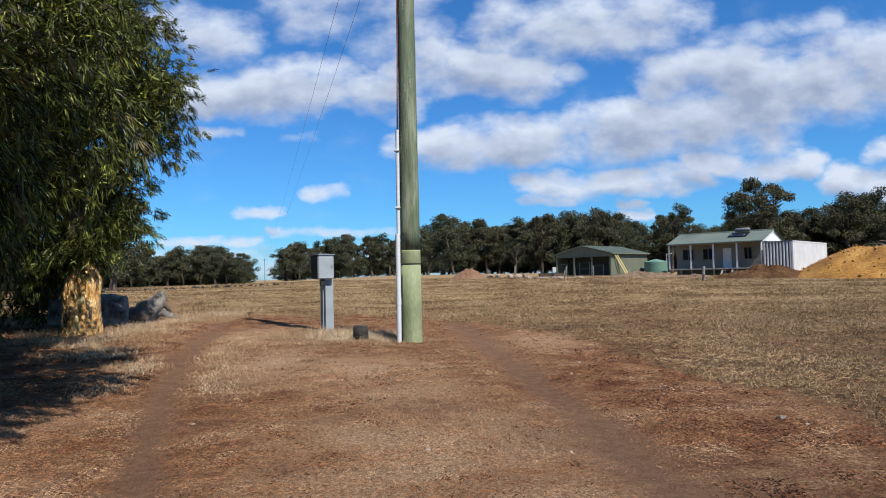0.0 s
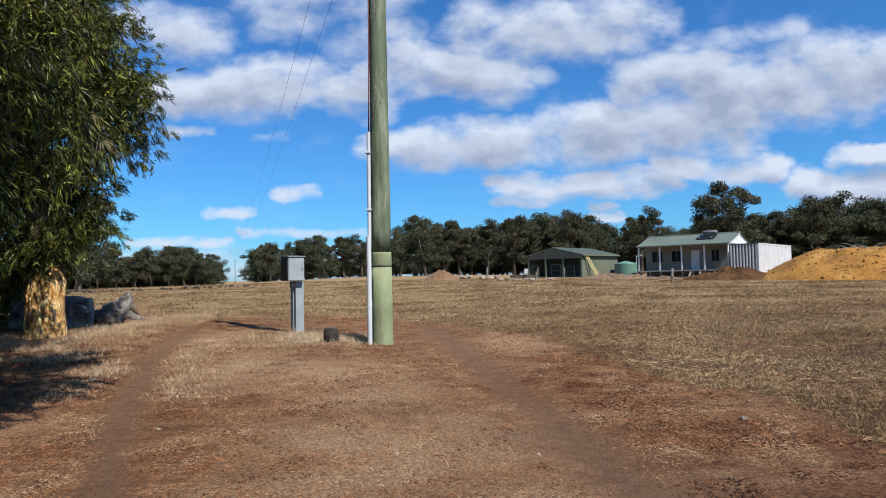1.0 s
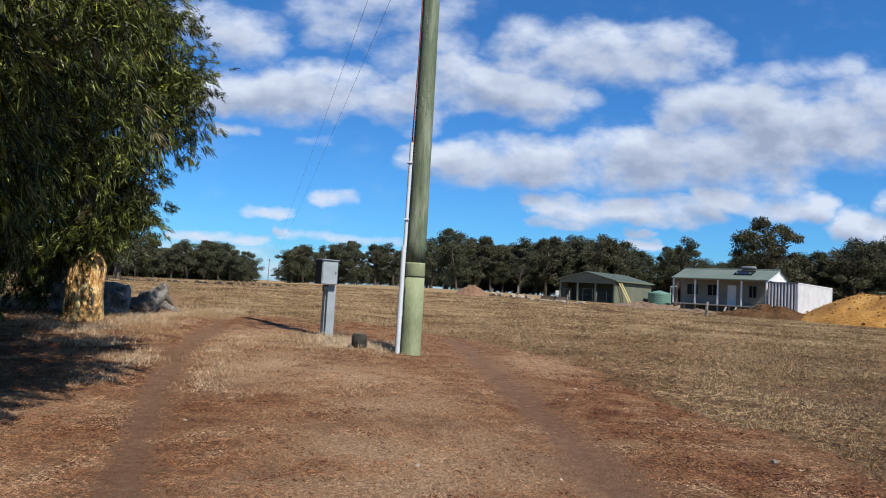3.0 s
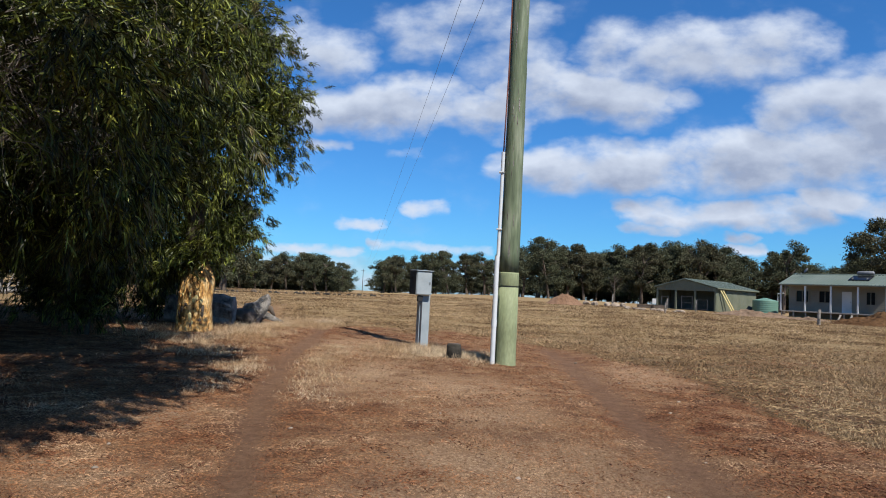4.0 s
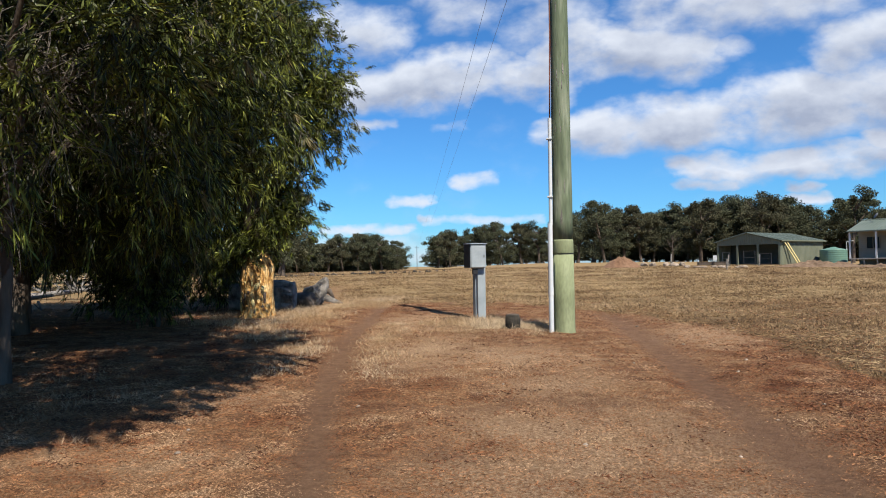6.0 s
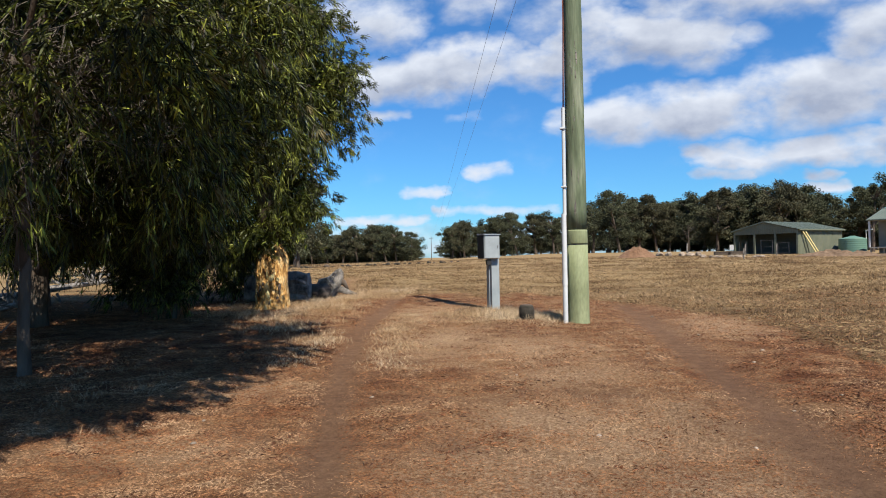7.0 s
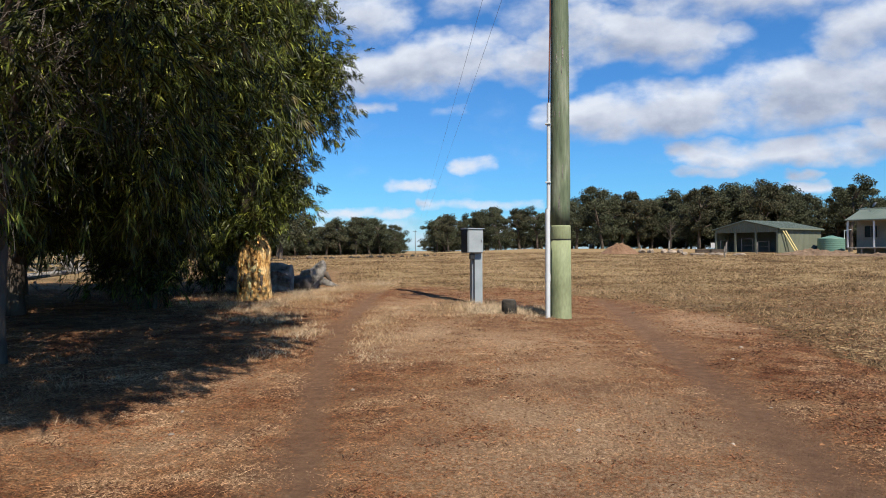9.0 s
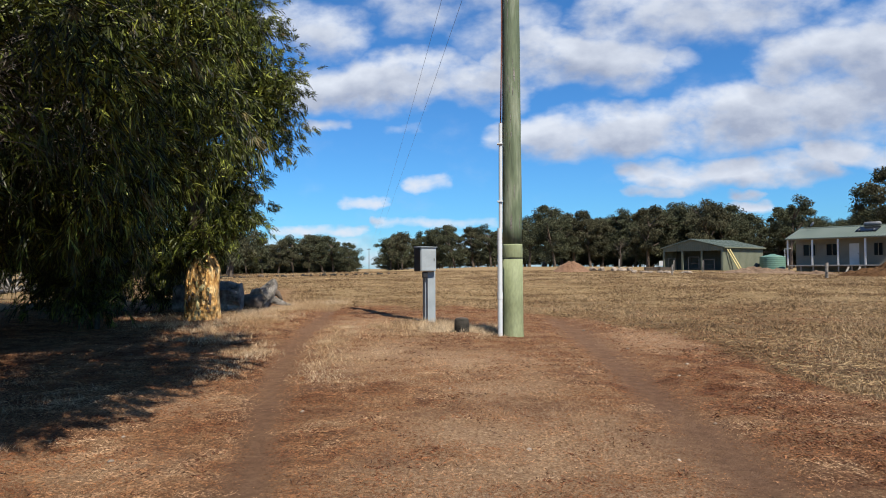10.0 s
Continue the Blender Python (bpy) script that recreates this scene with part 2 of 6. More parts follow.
# dark end rails, and the shade painted between the end wall's ribs
M_CONT_DARK = material("dark_rail_and_rib_shade", [(0.06, 0.064, 0.08), (0.088, 0.092, 0.108)], 0.5, 0.8)
M_TANK = material("green_tank_plastic", [(0.0918, 0.1728, 0.1350), (0.1188, 0.2160, 0.1674)], 0.5, 0.8, fine=8, fine_amount=0.1)
M_SAND = material("yellow_sand", [(0.164, 0.0704, 0.0104), (0.256, 0.12, 0.0208), (0.328, 0.172, 0.04)], 0.95, 0.5, 0.12, fine=4.0, fine_amount=0.55)
M_RED_SOIL = material("red_soil", [(0.128, 0.068, 0.036), (0.184, 0.108, 0.064)], 0.95, 0.8, 0.05, fine=5, fine_amount=0.4)
M_BANK_SOIL = material("brown_bank_soil", [(0.095, 0.060, 0.036), (0.165, 0.110, 0.070)], 0.95, 0.8, 0.06, fine=5, fine_amount=0.5)
M_DARK_SOIL = material("dark_soil", [(0.044, 0.022, 0.010), (0.088, 0.048, 0.023)], 0.95, 0.8, 0.08, fine=5, fine_amount=0.5, spec=0.05)
M_TIMBER = material("yellow_timber", [(0.44, 0.352, 0.144), (0.52, 0.432, 0.208)], 0.7, 3)
M_STEEL = material("galvanised_steel", [(0.104, 0.108, 0.112), (0.16, 0.164, 0.168)], 0.55, 4, metal=0.2)
M_STONE = material("pale_stone", [(0.192, 0.144, 0.104), (0.304, 0.248, 0.192)], 0.9, 12, 0.01, objrand=0.35)
M_RUBBER = material("black_rubber", [(0.016, 0.016, 0.016), (0.028, 0.028, 0.028)], 0.8)
M_STRAW = material("dry_straw", [(0.1421, 0.0462, 0.0161), (0.2842, 0.1315, 0.0559), (0.4365, 0.2825, 0.1613)], 0.75, 2.2, fine=9, fine_amount=0.3, island=0.75, through_light=0.15)
M_STUBBLE = material("crop_stubble", [(0.1104, 0.0636, 0.0299), (0.2160, 0.1385, 0.0686), (0.3744, 0.2668, 0.1496)], 0.8, 0.35, fine=1.5, fine_amount=0.25, island=0.8, through_light=0.15)
M_PALE_GRASS = material("pale_dry_grass", [(0.3128, 0.1978, 0.1012), (0.4324, 0.3082, 0.1794), (0.5336, 0.4186, 0.2760)], 0.8, 0.8, fine=3, fine_amount=0.25, island=0.6, through_light=0.2)
M_GREY_GRASS = material("bleached_grass", [(0.2484, 0.1426, 0.0736), (0.3864, 0.2576, 0.1518)], 0.8, 0.8, fine=3, island=0.45, through_light=0.15)
M_DEAD_LEAF = material("dead_leaf_litter", [(0.0448, 0.0160, 0.0080), (0.1200, 0.0448, 0.0192), (0.2240, 0.0960, 0.0416)], 0.85, 3.0, fine=12, fine_amount=0.3, island=0.6)
M_FIELD_STRAW = material("field_straw", [(0.1248, 0.0730, 0.0317), (0.2400, 0.1572, 0.0757), (0.3552, 0.2527, 0.1320)], 0.8, 0.6, fine=3, fine_amount=0.25, island=0.7, through_light=0.1)


# ---- building helpers ----
rng = np.random.default_rng(7)
PROFILE_Y = [-4000, -60, 0, 14, 40, 70, 140, 300, 5000]
PROFILE_Z = [-0.1, 0.0, 0.12, 0.435, 0.82, 1.2, 1.8, 2.1, 2.1]
LEFT_RUT = [(-1.0, 1.0), (-1.64, 3.6), (-2.24, 5.1), (-3.06, 7.4), (-3.9, 10.2), (-5.0, 15.0), (-5.7, 18.0)]
RIGHT_RUT = [(1.6, 0.0), (1.38, 4.1), (1.24, 5.8), (1.06, 7.3), (0.78, 10.5), (0.5, 13.2), (0.15, 15.2)]
FIELD_EDGE = [(3.4, -4.0), (3.05, 4.7), (3.1, 5.8), (2.95, 7.0), (2.65, 9.0), (2.0, 11.8), (1.3, 14.2), (0.6, 15.6), (-0.6, 16.6)]


def ground_z(x, y):
    """Height of the ground: a gentle rise towards the field, falling away a little to both sides."""
    x, y = np.asarray(x, float), np.asarray(y, float)
    s = np.clip((y - 40) / 80, 0, 1)
    s = s * s * (3 - 2 * s)
    q = np.clip((y - 25) / 25, 0, 1)
    return np.interp(y, PROFILE_Y, PROFILE_Z) - 0.033 * np.clip(-x - 13, 0, 70) * s - 0.010 * np.clip(x - 6, 0, 40) * q * q * (3 - 2 * q)


def gz(x, y):
    return float(ground_z(x, y))


def line_distance(x, y, line):
    best = np.full(np.shape(x), 1e9)
    for (ax, ay), (bx, by) in zip(line[:-1], line[1:]):
        dx, dy = bx - ax, by - ay
        t = np.clip(((x - ax) * dx + (y - ay) * dy) / (dx * dx + dy * dy), 0, 1)
        best = np.minimum(best, np.hypot(x - ax - t * dx, y - ay - t * dy))
    return best


def smooth_noise(x, y, scale, seed):
    """Cheap value noise on arrays, 0 to 1."""
    r = np.random.default_rng(seed).random((64, 64))
    u, v = np.asarray(x) / scale, np.asarray(y) / scale
    i, j = np.floor(u).astype(int), np.floor(v).astype(int)
    fu, fv = u - i, v - j
    fu, fv = fu * fu * (3 - 2 * fu), fv * fv * (3 - 2 * fv)
    a, b = r[i % 64, j % 64], r[(i + 1) % 64, j % 64]
    c, d = r[i % 64, (j + 1) % 64], r[(i + 1) % 64, (j + 1) % 64]
    return (a * (1 - fu) + b * fu) * (1 - fv) + (c * (1 - fu) + d * fu) * fv


def bare(x, y):
    """How bare the soil is, 0 to 1: wheel ruts and the worn ground round them."""
    w = 0.75 + 0.5 * smooth_noise(x, y, 1.3, 5)
    rut = np.maximum(np.exp(-(line_distance(x, y, LEFT_RUT) / (0.26 * w)) ** 2), np.exp(-(line_distance(x, y, RIGHT_RUT) / (0.36 * w)) ** 2))
    return rut


def straw(x, y):
    """Paler patches where chaff covers the soil, 0 to 1."""
    w = 0.7 + 0.9 * smooth_noise(x, y, 0.6, 14)
    out = np.zeros(np.shape(x))
    for cx, cy, rx, ry in ((-0.1, 5.1, 1.25, 1.3), (-0.6, 4.0, 1.1, 0.7), (0.6, 4.0, 0.9, 0.6), (-1.1, 9.0, 1.3, 1.1), (-2.4, 9.8, 0.5, 1.6), (-0.6, 7.2, 0.7, 0.5), (-3.2, 4.3, 0.9, 0.5), (-3.6, 6.2, 0.4, 0.7), (1.6, 11.5, 0.8, 1.4), (-3.6, 13.5, 0.7, 1.6)):
        out = np.maximum(out, np.exp(-(((x - cx) / rx) ** 2 + ((y - cy) / ry) ** 2) / w))
    return out * 0.9


def field(x, y):
    """1 in the stubble field, 0 on the trodden ground by the trees."""
    edge = np.interp(y, [p[1] for p in FIELD_EDGE], [p[0] for p in FIELD_EDGE])
    w = 0.9 * (smooth_noise(x, y, 1.1, 9) - 0.5)
    right = np.clip((x - edge + w) / 0.5 + 0.5, 0, 1)
    back = np.clip((y - 17.2 + 0.22 * np.clip(x + 2, -6, 4) + 3 * w) / 1.6, 0, 1) * np.clip((x + 8.2 + 0.35 * (y - 18)) / 2, 0, 1)
    far_left = np.clip((-10.5 - x + w) / 2, 0, 1) * np.clip((y - 9) / 4, 0, 1)
    return np.maximum(np.maximum(right * (y < 18), back), far_left)


def array_mesh(name, verts, faces, mat, uv=None):
    """A mesh from arrays; faces are all of one size."""
    me = bpy.data.meshes.new(name)
    n, k = faces.shape
    me.vertices.add(len(verts))
    me.vertices.foreach_set("co", np.ascontiguousarray(verts, dtype=np.float32).ravel())
    me.loops.add(n * k)
    me.loops.foreach_set("vertex_index", np.ascontiguousarray(faces, dtype=np.int32).ravel())
    me.polygons.add(n)
    me.polygons.foreach_set("loop_start", np.arange(0, n * k, k, dtype=np.int32))
    me.update(calc_edges=True)
    me.materials.append(mat)
    return me


def blades(base, way, length, width, bend):
    """Narrow blades: base points, unit directions, lengths, widths; each is two quads' worth of three triangles, bent towards the ground."""
    n = len(base)
    side = np.cross(way, rng.normal(size=(n, 3)))
    side /= np.linalg.norm(side, axis=1)[:, None] + 1e-9
    side *= (width * 0.5)[:, None]
    mid = base + way * (length * 0.5)[:, None]
    tip = base + way * length[:, None]
    tip[:, 2] -= bend * length
    mid[:, 2] -= bend * length * 0.2
    v = np.stack([base - side * 0.5, base + side * 0.5, mid - side, mid + side, tip], 1).reshape(-1, 3)
    f = np.array([[0, 1, 3], [0, 3, 2], [2, 3, 4]])
    return v, (f[None] + 5 * np.arange(n)[:, None, None]).reshape(-1, 3)


def spikes(base, way, length, width):
    """Cheapest blades: one triangle each."""
    n = len(base)
    side = np.cross(way, rng.normal(size=(n, 3)))
    side /= np.linalg.norm(side, axis=1)[:, None] + 1e-9
    side *= (width * 0.5)[:, None]
    v = np.stack([base - side, base + side, base + way * length[:, None]], 1).reshape(-1, 3)
    return v, np.arange(3 * n).reshape(-1, 3)


def unit(v):
    return v / (np.linalg.norm(v, axis=-1, keepdims=True) + 1e-9)


def finish(bm, name, mat):
    me = bpy.data.meshes.new(name)
    bm.to_mesh(me)
    bm.free()
    me.materials.append(mat)
    return me


def part(name, bm, mat, parent=None, label="", smooth=False):
    me = bm if isinstance(bm, bpy.types.Mesh) else finish(bm, name, mat)
    if smooth:
        me.polygons.foreach_set("use_smooth", [True] * len(me.polygons))
    ob = new(name, me)
    if parent is not None:
        ob.parent = parent
    return tagged(ob, label)


def thing(name, label, category, m=None, group="", kind=""):
    ob = tagged(new(name), label, category, group, kind)
    if m is not None:
        ob.matrix_basis = m
    return ob


def box(x0, x1, y0, y1, z0, z1, bevel=0.0, bm=None):
    own = bm is None
    bm = bm or bmesh.new()
    r = bmesh.ops.create_cube(bm, size=1.0, matrix=Matrix.Translation(((x0 + x1) / 2, (y0 + y1) / 2, (z0 + z1) / 2)) @ Matrix.Diagonal((x1 - x0, y1 - y0, z1 - z0, 1)))
    if bevel and own:
        bmesh.ops.bevel(bm, geom=bm.edges[:], offset=bevel, segments=2, affect="EDGES", profile=0.6)
    return bm


def tube(points, radii, sides=10, bm=None, wobble=0.0, cap=True):
    bm = bm or bmesh.new()
    pts = [Vector(p) for p in points]
    rings = []
    for i, p in enumerate(pts):
        d = (pts[min(i + 1, len(pts) - 1)] - pts[max(i - 1, 0)]).normalized()
        up = Vector((0, 0, 1)) if abs(d.z) < 0.9 else Vector((1, 0, 0))
        a = d.cross(up).normalized()
        b = d.cross(a)
        ring = []
        for k in range(sides):
            t = 2 * math.pi * k / sides
            r = radii[i] * (1 + wobble * (noise.noise(p * 2.3 + Vector((math.cos(t), math.sin(t), 0)) * 1.7)))
            ring.append(bm.verts.new(p + a * (r * math.cos(t)) + b * (r * math.sin(t))))
        rings.append(ring)
    for r0, r1 in zip(rings[:-1], rings[1:]):
        for k in range(sides):
            bm.faces.new((r0[k], r0[(k + 1) % sides], r1[(k + 1) % sides], r1[k]))
    if cap:
        bm.faces.new(rings[0][::-1])
        bm.faces.new(rings[-1])
    bmesh.ops.recalc_face_normals(bm, faces=bm.faces[:])
    return bm


# ---- ground ----
def ground_material():
    m = bpy.data.materials.new("dry_paddock_ground")
    m.use_nodes = True
    t = m.node_tree
    b = t.nodes["Principled BSDF"]
    co = t.nodes.new("ShaderNodeTexCoord").outputs["Object"]

    def tex(scale, detail=5.0, stretch=None, rough=0.55):
        n = t.nodes.new("ShaderNodeTexNoise")
        n.inputs["Scale"].default_value, n.inputs["Detail"].default_value = scale, detail
        n.inputs["Roughness"].default_value = rough
        t.links.new(vmath(t, "MULTIPLY", co, stretch) if stretch else co, n.inputs["Vector"])
        return n.outputs[0]

    def ramp(fac, stops):
        n = t.nodes.new("ShaderNodeValToRGB")
        el = n.color_ramp.elements
        while len(el) < len(stops):
            el.new(0.5)
        for e, (p, c) in zip(el, stops):
            e.position, e.color = p, (*c, 1)
        t.links.new(fac, n.inputs[0])
        return n.outputs[0]

    def mix(fac, a, c):
        n = t.nodes.new("ShaderNodeMix")
        n.data_type = "RGBA"
        t.links.new(fac, n.inputs[0])
        t.links.new(a, n.inputs[6])
        t.links.new(c, n.inputs[7])
        return n.outputs[2]

    soil = ramp(tex(30.0, 8, rough=0.78), [(0.37, (0.0227, 0.0085, 0.0041)), (0.5, (0.1032, 0.0407, 0.0182)), (0.62, (0.2360, 0.1143, 0.0580))])
    litter = ramp(tex(38.0, 7, rough=0.85), [(0.38, (0.0411, 0.0164, 0.0076)), (0.5, (0.2009, 0.1054, 0.0507)), (0.61, (0.4285, 0.2765, 0.1563))])
    rutc = ramp(tex(9.0, 8, rough=0.7), [(0.3, (0.1098, 0.0577, 0.0330)), (0.7, (0.2064, 0.1195, 0.0698))])
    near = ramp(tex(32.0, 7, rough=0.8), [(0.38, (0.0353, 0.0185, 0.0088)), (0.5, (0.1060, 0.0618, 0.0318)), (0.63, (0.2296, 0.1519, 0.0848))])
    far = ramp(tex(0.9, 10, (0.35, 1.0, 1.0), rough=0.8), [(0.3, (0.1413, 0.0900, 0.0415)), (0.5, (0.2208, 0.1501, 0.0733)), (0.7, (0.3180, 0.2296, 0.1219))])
    patch = t.nodes.new("ShaderNodeMapRange")
    patch.inputs[1].default_value, patch.inputs[2].default_value = 0.42, 0.57
    t.links.new(tex(2.3, 7, (0.7, 1.0, 1.0), rough=0.7), patch.inputs[0])
    floor = mix(patch.outputs[0], soil, litter)
    pale = ramp(tex(36.0, 7, rough=0.85), [(0.36, (0.0951, 0.0455, 0.0240)), (0.5, (0.3242, 0.2049, 0.1174)), (0.62, (0.5591, 0.4097, 0.2635))])
    at_s = t.nodes.new("ShaderNodeAttribute")
    at_s.attribute_name = "straw"
    floor = mix(at_s.outputs["Fac"], floor, pale)
    at_r = t.nodes.new("ShaderNodeAttribute")
    at_r.attribute_name = "bare"
    at_f = t.nodes.new("ShaderNodeAttribute")
    at_f.attribute_name = "field"
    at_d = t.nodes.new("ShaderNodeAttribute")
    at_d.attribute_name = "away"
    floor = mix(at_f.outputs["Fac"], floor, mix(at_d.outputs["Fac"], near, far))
    t.links.new(mix(at_r.outputs["Fac"], floor, rutc), b.inputs["Base Color"])
    b.inputs["Roughness"].default_value = 0.95
    b.inputs["Specular IOR Level"].default_value = 0.1
    bn = t.nodes.new("ShaderNodeBump")
    bn.inputs["Strength"].default_value, bn.inputs["Distance"].default_value = 1.0, 0.035
    t.links.new(wmath(t, "ADD", tex(70, 6, rough=0.8), tex(6, 4)), bn.inputs["Height"])
    t.links.new(bn.outputs[0], b.inputs["Normal"])
    return m


def spread(lo, hi, step0, growth, limit):
    out, s = [lo], step0
    while out[-1] < hi:
        out.append(out[-1] + s)
        s = min(s * growth, limit)
    return np.array(out)


def build_ground():
    ys = np.concatenate([np.linspace(-3000, -6, 12), np.arange(-5, 2, 0.5), np.arange(2, 11, 0.06), np.arange(11, 26, 0.12), spread(26, 3500, 0.3, 1.06, 300)])
    right = spread(9, 3000, 0.3, 1.10, 300)
    xs = np.concatenate([-right[::-1] - 1, np.arange(-9.8, 9, 0.075), right])
    gx, gy = np.meshgrid(xs, ys)
    z = ground_z(gx, gy)
    near = np.clip((30 - gy) / 10, 0, 1) * np.clip((16 - np.abs(gx)) / 4, 0, 1)
    rough = (smooth_noise(gx, gy, 0.33, 1) - 0.5) * 0.035 + (smooth_noise(gx, gy, 1.7, 2) - 0.5) * 0.06 + (smooth_noise(gx, gy, 0.13, 3) - 0.5) * 0.022
    b = bare(gx, gy)
    z = z + near * (rough * (1 - 0.6 * b) - 0.045 * b)
    nx, ny = len(xs), len(ys)
    idx = np.arange(nx * ny).reshape(ny, nx)
    f = np.stack([idx[:-1, :-1], idx[:-1, 1:], idx[1:, 1:], idx[1:, :-1]], -1).reshape(-1, 4)
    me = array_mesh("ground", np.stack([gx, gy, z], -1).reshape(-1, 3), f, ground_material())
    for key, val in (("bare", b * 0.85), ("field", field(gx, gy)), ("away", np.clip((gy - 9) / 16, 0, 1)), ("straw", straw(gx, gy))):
        a = me.attributes.new(key, "FLOAT", "POINT")
        a.data.foreach_set("value", val.astype(np.float32).ravel())
    me.polygons.foreach_set("use_smooth", [True] * len(me.polygons))
    return tagged(new("ground", me), "dry reddish-brown paddock ground with bare wheel ruts", "ground", kind="structure")


build_ground()


def surface_z(x, y):
    near = np.clip((30 - y) / 10, 0, 1) * np.clip((16 - np.abs(x)) / 4, 0, 1)
    b = bare(x, y)
    rough = (smooth_noise(x, y, 0.33, 1) - 0.5) * 0.035 + (smooth_noise(x, y, 1.7, 2) - 0.5) * 0.06 + (smooth_noise(x, y, 0.13, 3) - 0.5) * 0.022
    return ground_z(x, y) + near * (rough * (1 - 0.6 * b) - 0.045 * b)


# ---- grass, stubble and straw ----
def wedge(n, y0, y1, power, left, right):
    """Random places ahead of the viewpoint, denser when near."""
    y = (y0 ** power + (y1 ** power - y0 ** power) * rng.random(n)) ** (1 / power)
    return rng.uniform(left, right, n) * (y + 1.0), y


def leaning(n, lean):
    a = rng.uniform(0, 2 * math.pi, n)
    r = lean * np.sqrt(rng.random(n))
    return unit(np.stack([np.cos(a) * r, np.sin(a) * r, np.ones(n)], 1))


def build_stubble():
    x, y = wedge(105000, 3.0, 78.0, 0.62, -0.65, 0.80)
    keep = field(x, y) > 0.45 + 0.3 * rng.random(len(x))
    keep &= (smooth_noise(x, y, 0.8, 21) + 0.5 * smooth_noise(x, y, 3.5, 22)) > 0.40 + 0.45 * rng.random(len(x))
    x, y = x[keep], y[keep]
    # drilled rows run across the view
    across = y * 0.97 + x * 0.22
    pull = (np.round(across / 0.30) * 0.30 - across) * rng.uniform(0.3, 0.95, len(x)) * (y < 40)
    x, y = x + pull * 0.22, y + pull * 0.97
    k = np.repeat(np.arange(len(x)), 7)
    n = len(k)
    vigour = rng.uniform(0.45, 1.25, len(x)) * (0.6 + 0.8 * smooth_noise(x, y, 2.2, 23))
    r = 0.02 + 0.0012 * y[k]
    bx, by = x[k] + rng.normal(size=n) * r * 1.5, y[k] + rng.normal(size=n) * r
    tall = 0.092 * vigour[k] * rng.uniform(0.4, 1.2, n)
    v, f = spikes(np.stack([bx, by, surface_z(bx, by) - 0.01], 1), leaning(n, 1.15), tall, 0.0045 + 0.00075 * by)
    me = array_mesh("stubble", v, f, M_STUBBLE)
    tagged(new("stubble", me), "short pale dry crop stubble over the paddock", "stubble", kind="stuff")


def build_field_straw():
    """Broken straw lying flat and tangled between the stubble rows."""
    n = 230000
    x, y = wedge(n, 3.0, 42.0, 0.5, -0.55, 0.80)
    keep = (field(x, y) > 0.35 + 0.4 * rng.random(n)) & (smooth_noise(x, y, 0.7, 26) + smooth_noise(x, y, 3.0, 27) > 0.45 + 0.7 * rng.random(n))
    x, y = x[keep], y[keep]
    n = len(x)
    a = rng.normal(size=n) * 0.9 + math.pi * (rng.random(n) < 0.5)
    way = unit(np.stack([np.cos(a), np.sin(a), rng.uniform(-0.02, 0.35, n)], 1))
    v, f = spikes(np.stack([x, y, surface_z(x, y) + 0.012], 1), way, rng.uniform(0.03, 0.12, n), 0.0036 + 0.0005 * y)
    tagged(new("field_straw", array_mesh("field_straw", v, f, M_FIELD_STRAW)), "tangled broken straw lying between stubble rows", "straw", kind="stuff")


def build_litter():
    n = 900000
    x, y = wedge(n, 2.4, 20.0, 0.45, -1.0, 0.75)
    keep = (bare(x, y) < 0.35 + 0.65 * rng.random(n)) & (smooth_noise(x, y, 0.5, 31) + smooth_noise(x, y, 2.0, 32) > 0.55 + 0.6 * rng.random(n))
    keep &= rng.random(len(x)) > 0.35 * field(x, y)
    x, y = x[keep], y[keep]
    n = len(x)
    a = rng.uniform(0, 2 * math.pi, n)
    way = unit(np.stack([np.cos(a), np.sin(a), rng.uniform(-0.05, 0.75, n) * rng.random(n)], 1))
    v, f = spikes(np.stack([x, y, surface_z(x, y) + 0.006], 1), way, rng.uniform(0.008, 0.034, n) * (0.7 + 1.4 * rng.random(n) ** 6), 0.0024 + 0.00032 * y)
    me = array_mesh("straw_litter", v, f, M_STRAW)
    tagged(new("straw_litter", me), "loose broken straw lying on red soil", "straw", kind="stuff")


def build_dead_leaves():
    """Curled dark red-brown leaves and stalks in drifts over the trodden ground."""
    n = 260000
    x, y = wedge(n, 2.4, 22.0, 0.5, -1.0, 0.80)
    keep = (bare(x, y) < 0.25 + 0.5 * rng.random(n)) & (straw(x, y) < 0.35 + 0.6 * rng.random(n))
    keep &= smooth_noise(x, y, 0.22, 36) + 0.8 * smooth_noise(x, y, 0.9, 37) > 0.80 + 0.45 * rng.random(n)
    keep &= rng.random(n) > 0.45 * field(x, y)
    x, y = x[keep], y[keep]
    n = len(x)
    a = rng.uniform(0, 2 * math.pi, n)
    way = unit(np.stack([np.cos(a), np.sin(a), rng.uniform(0.0, 1.0, n)], 1))
    v, f = blades(np.stack([x, y, surface_z(x, y) + 0.004], 1), way, rng.uniform(0.02, 0.055, n), 0.0055 + 0.0006 * y * rng.uniform(0.5, 1.3, n), 0.35)
    tagged(new("dead_leaves", array_mesh("dead_leaves", v, f, M_DEAD_LEAF)), "dark red-brown dead leaves drifted over the soil", "leaf litter", kind="stuff")


